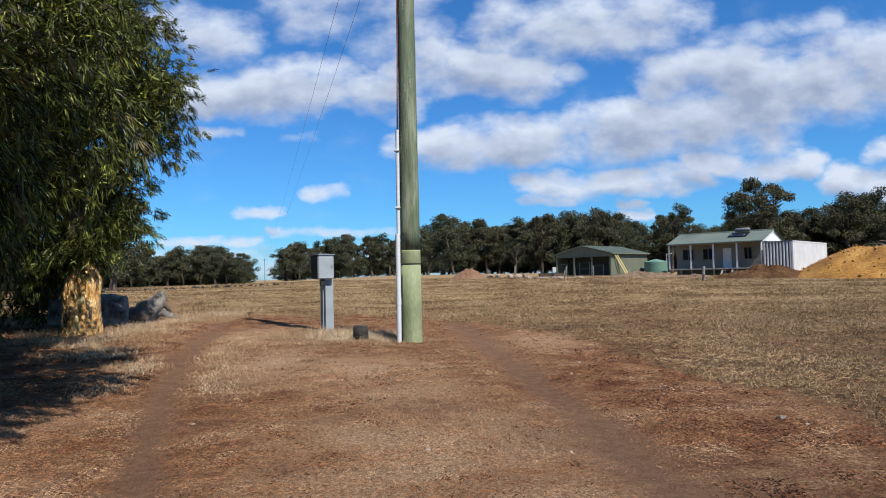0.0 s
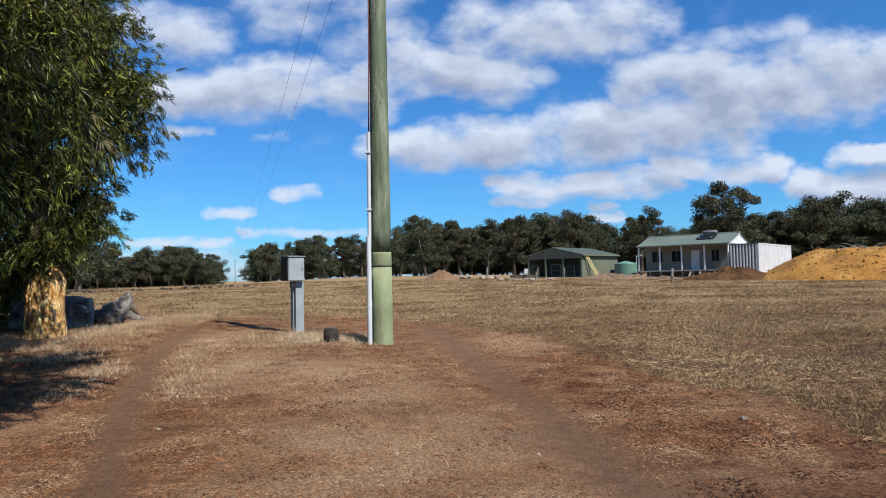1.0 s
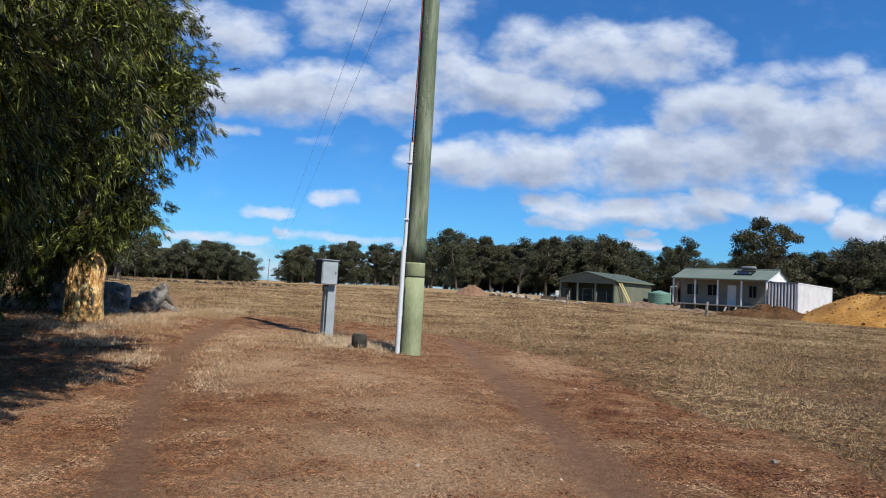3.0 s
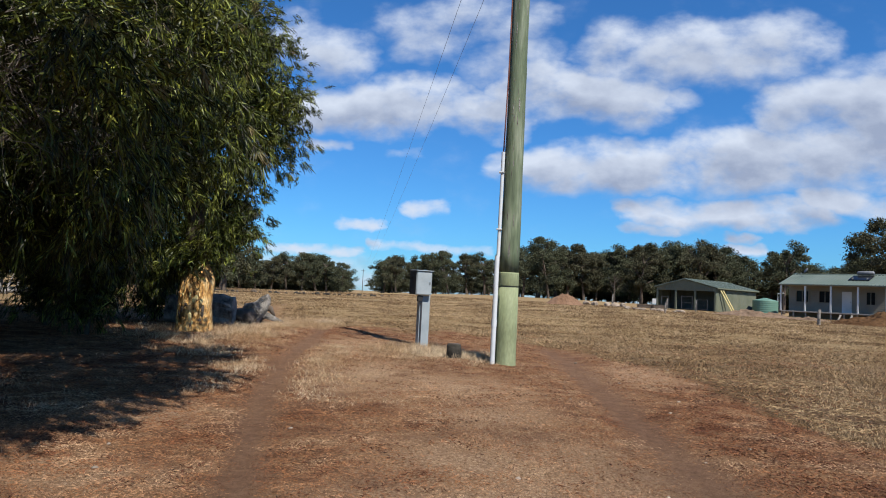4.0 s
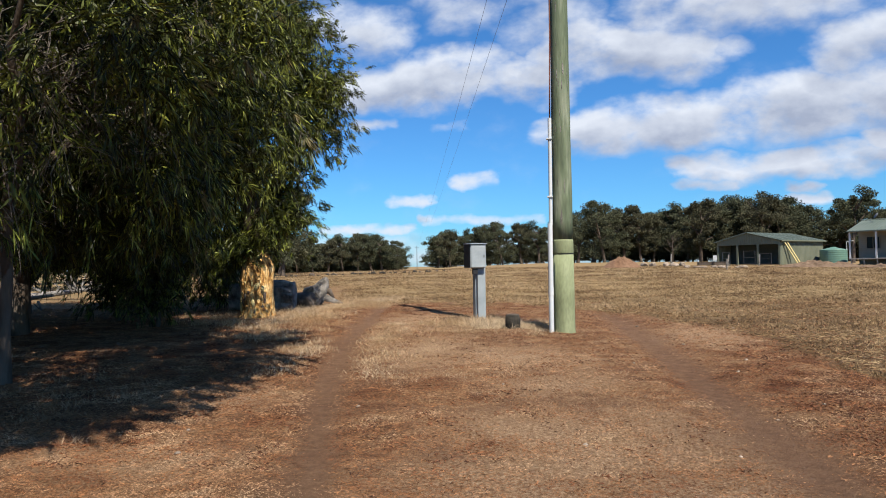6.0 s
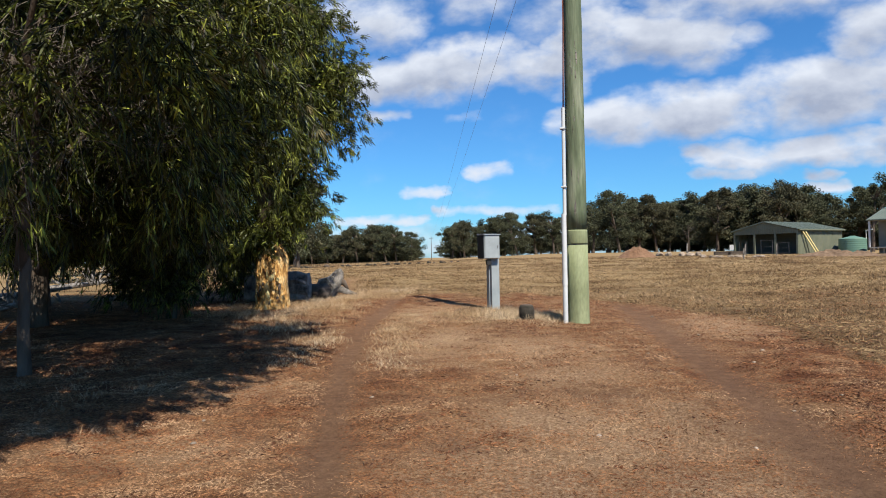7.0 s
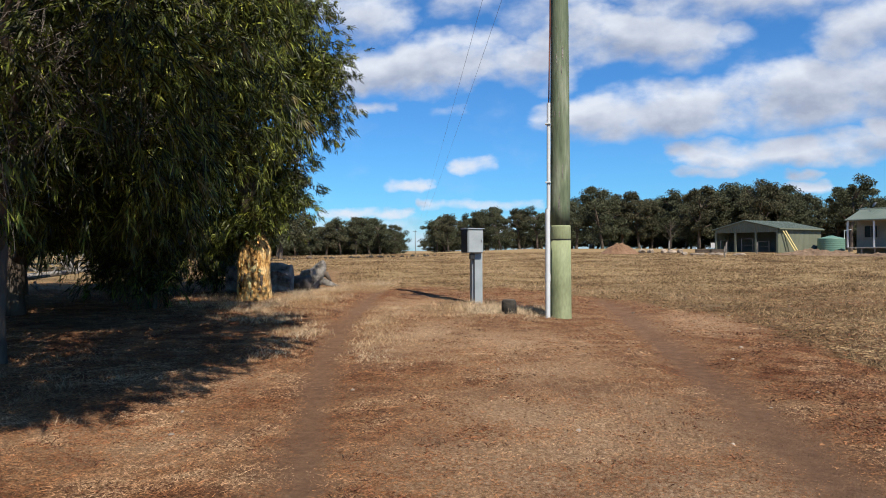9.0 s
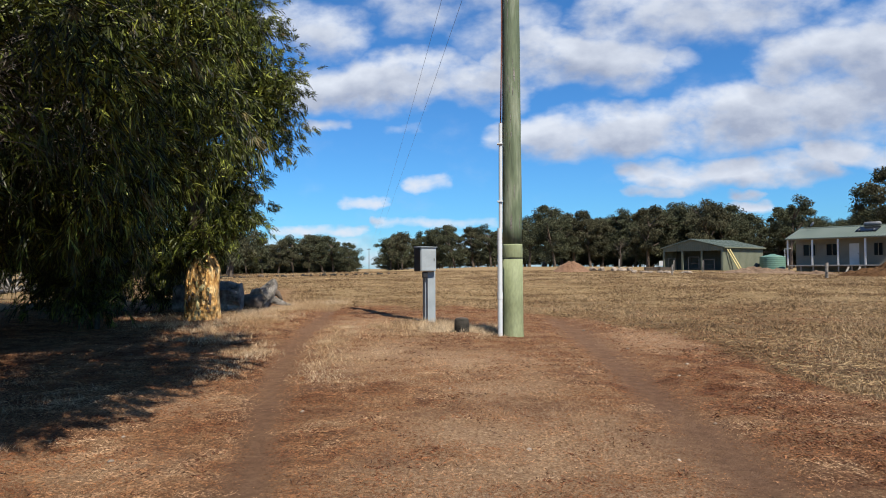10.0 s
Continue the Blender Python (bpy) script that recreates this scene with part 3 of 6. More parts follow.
def tuft_field(name, label, centres, per, radius, tall, lean, mat, width=0.006):
    """Tufts of fine dry grass round the given centres."""
    c = np.repeat(np.array(centres), per, axis=0)
    n = len(c)
    off = rng.normal(size=(n, 2)) * radius
    x, y = c[:, 0] + off[:, 0], c[:, 1] + off[:, 1]
    h = tall * rng.uniform(0.45, 1.15, n) * (c[:, 2] if c.shape[1] > 2 else 1)
    v, f = blades(np.stack([x, y, surface_z(x, y) - 0.01], 1), leaning(n, lean), h, np.full(n, width), 0.12)
    me = array_mesh(name, v, f, mat)
    tagged(new(name, me), label, "grass", kind="stuff")


def build_grass():
    # round the pole and the meter post
    spots = [(rng.uniform(-1.35, -0.9), 12.5 + rng.normal() * 0.25, 0.7) for _ in range(14)]
    spots += [(-2.25 + rng.normal() * 0.5, 13.0 + rng.normal() * 0.35, rng.uniform(0.8, 1.2)) for _ in range(42)]
    spots += [(rng.uniform(-2.4, -0.9), 12.75 + rng.normal() * 0.25, rng.uniform(0.4, 0.9)) for _ in range(60)]
    tuft_field("dry_grass", "tall pale dry grass round the meter post", spots, 85, 0.11, 0.23, 0.9, M_PALE_GRASS, 0.0038)
    # bleached clumps along the rut's inner edge
    spots = []
    for _ in range(75):
        y = rng.uniform(7.4, 13.0)
        lx = np.interp(y, [p[1] for p in LEFT_RUT], [p[0] for p in LEFT_RUT])
        spots.append((lx + 0.42 + abs(rng.normal()) * 0.35, y, rng.uniform(0.35, 0.9) * (1.0 if y > 9 else 0.7)))
    spots += [(rng.uniform(-2.9, -0.75), rng.uniform(11.4, 12.5), rng.uniform(0.4, 0.9)) for _ in range(45)]
    tuft_field("rut_edge_grass", "bleached dry grass clumps beside the wheel rut", spots, 75, 0.15, 0.16, 1.2, M_PALE_GRASS, 0.0038)
    # middle strip between the ruts
    spots = []
    while len(spots) < 520:
        y = rng.uniform(4.2, 17)
        x = rng.uniform(-3.9, 0.6)
        lx = np.interp(y, [p[1] for p in LEFT_RUT], [p[0] for p in LEFT_RUT])
        rx = np.interp(y, [p[1] for p in RIGHT_RUT], [p[0] for p in RIGHT_RUT])
        if lx + 0.35 < x < rx - 0.5 and smooth_noise(np.array([x]), np.array([y]), 1.6, 41)[0] > 0.30 + 0.3 * rng.random() + 0.25 * (y < 7):
            spots.append((x, y, rng.uniform(0.35, 1.0)))
    tuft_field("short_dry_grass", "short sparse dry grass between wheel ruts", spots, 65, 0.14, 0.09, 1.4, M_GREY_GRASS, 0.0032)
    # verge by the tree row
    spots = []
    for _ in range(180):
        y = rng.uniform(7.5, 20)
        lx = np.interp(y, [p[1] for p in LEFT_RUT], [p[0] for p in LEFT_RUT])
        spots.append((lx - (rng.uniform(0.45, 2.2) if y > 10.5 else rng.uniform(0.35, 0.9)), y, rng.uniform(0.4, 1.0) * (0.45 if y < 9 else 0.8)))
    spots += [(-7.2 + rng.normal() * 0.9, 14.2 + rng.normal() * 1.2, rng.uniform(0.7, 1.3)) for _ in range(70)]
    spots += [(-6.4 + rng.normal() * 0.5, 17.8 + rng.normal() * 1.4, rng.uniform(0.9, 1.5)) for _ in range(80)]
    tuft_field("verge_grass", "bleached dry grass along the tree row", spots, 75, 0.13, 0.19, 1.0, M_PALE_GRASS, 0.0042)
    # grey weeds in the shade
    spots = [(rng.uniform(-6.5, -3.9), rng.uniform(4.2, 7.5), rng.uniform(0.3, 0.8)) for _ in range(26)]
    tuft_field("shade_weeds", "grey dry weeds in the tree shade", spots, 45, 0.10, 0.17, 1.0, M_GREY_GRASS, 0.004)
    # stubble clumps that stand higher along the field's edge
    spots = []
    while len(spots) < 700:
        x, y = rng.uniform(1.5, 12), rng.uniform(5, 18)
        if field(np.array([x]), np.array([y]))[0] > 0.6 and smooth_noise(np.array([x]), np.array([y]), 1.4, 43)[0] > 0.45 + 0.3 * rng.random():
            spots.append((x, y, rng.uniform(0.5, 1.2)))
    tuft_field("stubble_clumps", "upright clumps of dry crop stubble", spots, 26, 0.09, 0.125, 0.9, M_STUBBLE, 0.006)


build_stubble()
build_field_straw()
build_litter()
build_dead_leaves()
build_grass()


# ---- power pole, meter box and what stands round them ----
PX, PY = -0.56, 11.95
POLE_H = 10.8
WIRE_X = (-0.56, -0.04)


def build_pole():
    z0 = gz(PX, PY) - 0.05
    p = thing("power_pole", "tall green treated timber power pole standing in dry grass", "power pole", pose(PX, PY, z0))
    zs = [1.62 + i * 0.35 for i in range(27)]
    zs[-1] = POLE_H
    part("shaft", tube([(0.0, 0, z) for z in zs], [0.170 - 0.0042 * (z - 1.6) for z in zs], 28, wobble=0.05), M_POLE, p, smooth=True)
    part("butt", tube([(0, 0, z) for z in (-0.3, 0.02, 0.08, 0.6, 1.370)], [0.19, 0.188, 0.182, 0.178, 0.175], 28, wobble=0.03), M_POLE_BUTT, p, "pale yellow-green pole foot", smooth=True)
    part("strap", tube([(0, 0, 1.371), (0, 0, 1.384)], [0.1765, 0.1765], 28), M_BLACK, p, "thin black strap")
    part("collar", tube([(0, 0, 1.385), (0, 0, 1.40), (0, 0, 1.60), (0, 0, 1.625)], [0.172, 0.176, 0.175, 0.171], 28, wobble=0.02), M_POLE_BUTT, p, "pale yellow-green band", smooth=True)
    cx, cy = -0.205, -0.12
    part("conduit", tube([(cx - 0.01, cy - 0.01, -0.2), (cx - 0.005, cy, 1.9)], [0.042, 0.042], 16), M_PVC, p, "grey-white plastic conduit")
    part("conduit", tube([(cx + 0.010, cy, 1.88), (cx + 0.020, cy + 0.005, 3.72)], [0.031, 0.031], 16), M_PVC, p, "grey-white plastic conduit")
    part("coupling", tube([(cx - 0.008, cy - 0.005, 0.68), (cx - 0.008, cy - 0.005, 0.80)], [0.047, 0.047], 16), M_PVC, p, "pipe coupling sleeve")
    for z in (2.35, 3.35):
        part("saddle", box(cx - 0.04, cx + 0.052, cy - 0.046, cy + 0.06, z, z + 0.025, 0.005), M_PVC, p, "thin saddle clip")
    part("cable", tube([(cx + 0.022, cy + 0.01, 3.70), (cx + 0.035, cy + 0.02, 4.4), (-0.157, -0.06, 5.2), (-0.153, -0.05, 6.4), (-0.150, -0.05, 7.9)], [0.012] * 5, 8), M_RED_CABLE, p, "faded red service cable", smooth=True)
    # knots and pale scars
    for _ in range(46):
        z, a = rng.uniform(1.9, 8), rng.uniform(-2.6, -0.5)
        r = 0.168 - 0.0042 * (z - 1.6)
        bm = bmesh.new()
        bmesh.ops.create_icosphere(bm, subdivisions=1, radius=1.0, matrix=pose(r * math.cos(a), r * math.sin(a), z, 0, 0, math.degrees(a)) @ Matrix.Diagonal((0.003, rng.uniform(0.004, 0.011), rng.uniform(0.03, 0.16), 1)))
        part("scar", bm, M_GREY_WOOD, p, "pale weathered scar")
    for x in WIRE_X:
        part("insulator", tube([(x, -0.2, 7.95), (x, -0.2, 8.12)], [0.04, 0.03], 10), M_STEEL, p)
    part("crossarm", box(-0.7, 0.7, -0.25, -0.16, 7.85, 7.948, 0.01), M_GREY_WOOD, p)
    return z0


POLE_Z = build_pole()


def build_far_pole():
    x, y = -0.2600 * 230, 230.0
    p = thing("power_pole", "distant timber power pole beyond the paddock", "power pole", pose(x, y, gz(x, y) - 0.3))
    part("shaft", tube([(0, 0, 0), (0, 0, 8.6)], [0.11, 0.08], 8), M_BARK, p)
    part("crossarm", box(-0.75, 0.75, -0.05, 0.05, 8.05, 8.15), M_BARK, p)
    return Vector((x, y, gz(x, y) + 7.9))


def build_wires():
    end = build_far_pole()
    for x in WIRE_X:
        a = Vector((PX + x, PY - 0.2, POLE_Z + 8.12))
        b = end + Vector((x * 2 + 0.6, 0, 0))
        pts = []
        for i in range(41):
            t = (i / 40) ** 1.7
            q = a.lerp(b, t)
            q.z -= 4 * 1.6 * t * (1 - t)
            pts.append(q)
        w = part("overhead_wire", tube(pts, [0.005] * len(pts), 5), M_WIRE)
        tagged(w, "thin overhead power wire between two poles", "wire", "overhead wires")


build_wires()


def build_meter_box():
    x, y = -2.245, 13.2
    m = thing("meter_box", "grey steel electricity meter box on a post in dry grass", "meter box", pose(x, y, gz(x, y) - 0.05, 0, 0, 34))
    part("post", box(-0.09, 0.13, -0.02, 0.02, -0.2, 1.125, 0.005), M_BOX, m, "pale grey steel post")
    part("post_flange", box(-0.094, -0.066, 0.022, 0.09, -0.2, 1.125, 0.004), M_BOX, m, "folded post edge")
    part("bracket", box(-0.160, -0.060, -0.090, -0.024, 1.005, 1.115, 0.010), M_BLACK, m, "black conduit bracket")
    part("conduit", tube([(-0.06, -0.05, -0.1), (-0.06, -0.05, 1.0)], [0.014, 0.014], 8), M_BOX_DARK, m, "thin dark conduit")
    part("cabinet", box(-0.225, 0.105, -0.110, 0.200, 1.130, 1.590, 0.008), M_BOX, m)
    part("door", box(-0.215, 0.095, -0.128, -0.113, 1.140, 1.580, 0.005), M_BOX, m, "flat grey door")
    part("latch", box(0.045, 0.065, -0.140, -0.129, 1.335, 1.385, 0.004), M_STEEL, m)
    # shade of the cabinet's left side, put on as a thin black sheet
    part("side_vent", box(-0.232, -0.228, -0.100, 0.190, 1.135, 1.585), M_BLACK, m, "black sheet standing for the cabinet's shaded side")
    bm = bmesh.new()
    vs = [bm.verts.new(c) for c in ((-0.235, -0.150, 1.592), (0.120, -0.150, 1.592), (0.120, 0.210, 1.592), (-0.235, 0.210, 1.592), (-0.235, -0.150, 1.602), (0.120, -0.150, 1.602), (0.120, 0.210, 1.620), (-0.235, 0.210, 1.620))]
    for q in ((0, 3, 2, 1), (4, 5, 6, 7), (0, 1, 5, 4), (1, 2, 6, 5), (2, 3, 7, 6), (3, 0, 4, 7)):
        bm.faces.new([vs[i] for i in q])
    part("rain_hood", bm, M_BOX, m, "sloping grey rain hood")


build_meter_box()


def lump(name, label, category, x, y, size, mat, seed, rough=0.25, sink=0.3, turn=0, group=""):
    bm = bmesh.new()
    bmesh.ops.create_icosphere(bm, subdivisions=3, radius=1.0)
    for v in bm.verts:
        v.co *= 1 + rough * noise.noise(v.co * 1.6 + Vector((seed * 7.1, 0, 0))) + 0.35 * rough * noise.noise(v.co * 5 + Vector((seed, 3, 0)))
        v.co.x, v.co.y, v.co.z = v.co.x * size[0], v.co.y * size[1], v.co.z * size[2]
    ob = part(name, bm, mat, smooth=True)
    ob.matrix_basis = pose(x, y, float(surface_z(x, y)) + size[2] * (1 - 2 * sink), 0, 0, turn)
    return tagged(ob, label, category, group)


def build_stump():
    x, y = -1.475, 12.15
    s = thing("tree_stump", "short dark weathered stump in dry grass beside the pole", "stump", pose(x, y, gz(x, y) - 0.03))
    part("wood", tube([(0, 0, -0.1), (0, 0, 0.0), (0.005, 0, 0.12), (0, 0, 0.27), (0, 0, 0.300)], [0.13, 0.128, 0.130, 0.126, 0.105], 16, wobble=0.25), M_CHAR, s, smooth=True)
    part("cut_top", tube([(0, 0, 0.299), (0, 0, 0.308)], [0.10, 0.09], 16, wobble=0.2), M_BARK, s, "brown cut face")


build_stump()


def build_logs():
    x, y = -8.55, 16.8
    g = thing("fallen_log", "weathered grey sawn log lying behind the tree trunk", "log", pose(x, y, gz(x, y), 0, 0, 12))
    part("trunk", tube([(-0.9, 0.1, 0.30), (-0.2, 0.0, 0.33), (0.45, 0, 0.34), (0.72, 0, 0.34)], [0.36, 0.38, 0.36, 0.33], 24, wobble=0.5), M_GREY_WOOD, g)
    part("cut_face", tube([(0.715, 0, 0.34), (0.735, 0, 0.34)], [0.31, 0.30], 18, wobble=0.2), M_GREY_WOOD, g, "pale sawn end")
    lump("stump_root", "dark grey broken stump root beside the log", "stump", -7.75, 17.4, (0.30, 0.28, 0.25), M_BARK, 3, 0.5, 0.25)
    x, y = -7.55, 18.0
    u = thing("uprooted_stump", "weathered grey uprooted stump with broken roots", "stump", pose(x, y, gz(x, y)) @ Matrix.Diagonal((0.74, 0.74, 0.86, 1)))
    part("root_ball", tube([(-0.45, 0, 0.0), (-0.3, 0, 0.25), (-0.1, 0, 0.42), (0.0, 0.05, 0.5), (0.12, 0.05, 0.66), (0.2, 0.05, 0.84), (0.24, 0.05, 0.90)], [0.30, 0.36, 0.31, 0.26, 0.20, 0.12, 0.05], 18, wobble=0.8), M_GREY_WOOD, u)
    part("root", tube([(0.0, 0, 0.3), (0.5, -0.1, 0.18), (1.0, -0.15, 0.05)], [0.12, 0.08, 0.03], 9, wobble=0.8), M_GREY_WOOD, u)
    part("root", tube([(-0.2, 0, 0.2), (-0.6, -0.2, 0.3), (-0.85, -0.25, 0.12)], [0.14, 0.10, 0.05], 9, wobble=0.4), M_GREY_WOOD, u, smooth=True)
    part("root", tube([(0.1, 0.05, 0.5), (0.35, 0.1, 0.45), (0.5, 0.1, 0.22)], [0.13, 0.09, 0.05], 9, wobble=0.4), M_BARK, u, smooth=True)


build_logs()


def build_stones():
    spots = [(2.77, 5.7, 0.045), (-0.14, 5.16, 0.03), (2.9, 5.55, 0.025), (1.9, 6.6, 0.02), (1.5, 8.2, 0.025), (1.75, 9.0, 0.03), (-3.0, 4.4, 0.03), (-2.2, 6.0, 0.025), (1.2, 10.5, 0.03), (0.9, 5.0, 0.018), (1.4, 6.1, 0.02), (-3.3, 5.0, 0.022), (-4.3, 10.5, 0.03), (-1.0, 7.1, 0.018), (0.4, 8.6, 0.02), (2.2, 12.2, 0.03), (3.6, 14.0, 0.03), (0.7, 13.0, 0.04)]
    for i, (x, y, s) in enumerate(spots):
        lump("stone", "small pale stone lying on the dry soil", "stone", x, y, (s * 0.8, s * 0.65, s * 0.5), M_STONE, i, 0.4, 0.25, rng.uniform(0, 360), "loose stones")


build_stones()


# ---- the row of narrow-leaved trees ----
def crown_points(blobs, per_area, inner=0.35):
    """Places in the shells of ellipsoids, with their outward directions."""
    pts, outs = [], []
    for cx, cy, cz, rx, ry, rz in blobs:
        n = int(per_area * (rx * ry + ry * rz + rx * rz) * 4.2)
        d = unit(rng.normal(size=(n, 3)))
        r = 1.0 - inner * rng.random(n) ** 1.4
        wob = 1 + 0.22 * np.sin(d[:, 0] * 5 + cx * 3) * np.cos(d[:, 1] * 4 + d[:, 2] * 5 + cy)
        pts.append(np.array([cx, cy, cz]) + d * (r * wob)[:, None] * np.array([rx, ry, rz]))
        outs.append(d)
    return np.concatenate(pts), np.concatenate(outs)


def hanging_leaves(centres, outs, per, reach, length, width, droop):
    """Sprays: each centre carries a drooping twig with leaves set along it."""
    m = len(centres)
    axis = unit(outs * 0.75 + rng.normal(size=(m, 3)) * 0.45 + np.array([0, 0, -droop]))
    span = reach * rng.uniform(0.5, 1.5, m)
    size = rng.uniform(0.75, 1.25, m)
    k = np.repeat(np.arange(m), per)
    n = m * per
    t = rng.random(n)
    base = centres[k] + axis[k] * (span[k] * t)[:, None] + rng.normal(size=(n, 3)) * 0.025
    base[:, 2] -= 0.35 * droop * span[k] * t * t
    way = unit(axis[k] * 0.9 + rng.normal(size=(n, 3)) * 0.33 + np.array([0, 0, -0.35 * droop]))
    return blades(base, way, length * size[k] * rng.uniform(0.6, 1.2, n), width * rng.uniform(0.75, 1.25, n), 0.18)


def limb_path(a, b, sag, steps=6):
    a, b = Vector(a), Vector(b)
    out = []
    for i in range(steps + 1):
        t = i / steps
        q = a.lerp(b, t)
        q += Vector((noise.noise(q * 0.9), noise.noise(q * 0.9 + Vector((9, 0, 0))), 0)) * 0.25 * math.sin(math.pi * t)
        q.z += sag * math.sin(math.pi * t)
        out.append(q)
    return out


def build_leafy_tree(label, base, trunk, blobs, limbs, per_area, per, length, width, droop, dry=0.03, twigs=0, low=0.9, kind_name="tree", shade=(), bare_side=None):
    x, y = base
    root = thing(kind_name, label, kind_name, pose(x, y, gz(x, y) - 0.05), "trees along the track")
    z0 = gz(x, y) - 0.05
    off = np.array([x, y, z0])
    for name, bm, mat, lab in trunk:
        part(name, bm, mat, root, lab, smooth=True)
    for a, b, r0, r1 in limbs:
        pts = limb_path(a, b, 0.25)
        part("limb", tube([p - Vector(off) for p in pts], list(np.linspace(r0, r1, len(pts))), 8, wobble=0.2), M_BARK, root, smooth=True)
    c, o = crown_points(blobs, per_area)
    holes = np.sin(2.3 * c[:, 0] + 1.1 * c[:, 2]) * np.sin(2.0 * c[:, 1] - 1.4 * c[:, 2]) + 0.6 * np.sin(4.1 * c[:, 2] + 2.2 * c[:, 0]) * np.sin(3.3 * c[:, 1])
    keep = (c[:, 2] > z0 + low) & (holes > -0.05 - 0.45 * rng.random(len(c)))
    c, o = c[keep], o[keep]
    within = lambda p: (((p - np.array(bare_side[:3])) / np.array(bare_side[3:])) ** 2).sum(1) < 1
    if bare_side:
        # a side that has lost most of its leaves and shows its twigs
        keep = ~within(c) | (rng.random(len(c)) < 0.40)
        c, o = c[keep], o[keep]
    if shade:
        # dense boughs over the track, out of view, added to cast the verge's shade
        c2, o2 = crown_points(shade, per_area * 3.4, 0.8)
        c, o = np.concatenate([c, c2]), np.concatenate([o, o2])
    v, f = hanging_leaves(c - off, o, per, 1.6 * length, length, width, droop)
    core = []
    for bx, by, bz, rx, ry, rz in blobs:
        n = int(760 * (rx * ry + ry * rz + rx * rz))
        core.append(np.array([bx, by, bz]) + unit(rng.normal(size=(n, 3))) * (0.2 + 0.55 * rng.random(n) ** 0.7)[:, None] * np.array([rx, ry, rz]))
    core = np.concatenate(core)
    if bare_side:
        core = core[~within(core) | (rng.random(len(core)) < 0.15)]
    core = core[core[:, 2] > z0 + low - 0.1] - off
    n = len(core)
    v2, f2 = blades(core, unit(rng.normal(size=(n, 3)) + np.array([0, 0, -0.6])), rng.uniform(0.14, 0.24, n), rng.uniform(0.02, 0.032, n), 0.15)
    tagged(part("inner_crown", array_mesh("inner_crown", v2, f2, M_LEAF), None, root, "deep inner foliage"), kind="stuff")
    part("crown", array_mesh("crown", v, f, M_LEAF), None, root, "dense narrow drooping green leaves")
    k = rng.random(len(c)) < dry
    v, f = hanging_leaves(c[k] - off, o[k], per, 1.6 * length, length, width, droop)
    part("faded_leaves", array_mesh("faded_leaves", v, f, M_LEAF_DRY), None, root, "yellowed drooping leaves")
    if twigs:
        bm = bmesh.new()
        pick = rng.choice(len(c), twigs)
        if bare_side:
            pick = np.concatenate([pick, rng.choice(np.nonzero(within(c))[0], 170)])
        for i in pick:
            p = Vector(c[i] - off)
            q = p - Vector(o[i]) * rng.uniform(0.4, 1.0) + Vector((0, 0, rng.uniform(0.1, 0.8)))
            e = p + Vector((0, 0, -rng.uniform(0.05, 0.5))) + Vector(o[i]) * 0.12
            mid = q.lerp(e, 0.5) + Vector(rng.normal(size=3) * 0.10)
            tube([q, q.lerp(mid, 0.5) + Vector(rng.normal(size=3) * 0.05), mid, mid.lerp(e, 0.5) + Vector(rng.normal(size=3) * 0.05), e], [0.006, 0.005, 0.004, 0.0035, 0.002], 4, bm, cap=False)
            for _ in range(2):
                tube([mid, mid + Vector(rng.normal(size=3) * 0.16) - Vector((0, 0, 0.12)), mid + Vector(rng.normal(size=3) * 0.24) - Vector((0, 0, 0.3))], [0.0035, 0.003, 0.0015], 4, bm, cap=False)
        tagged(part("twig_tangle", bm, M_TWIG, root, "bare thin grey twigs"), kind="stuff")
    return root


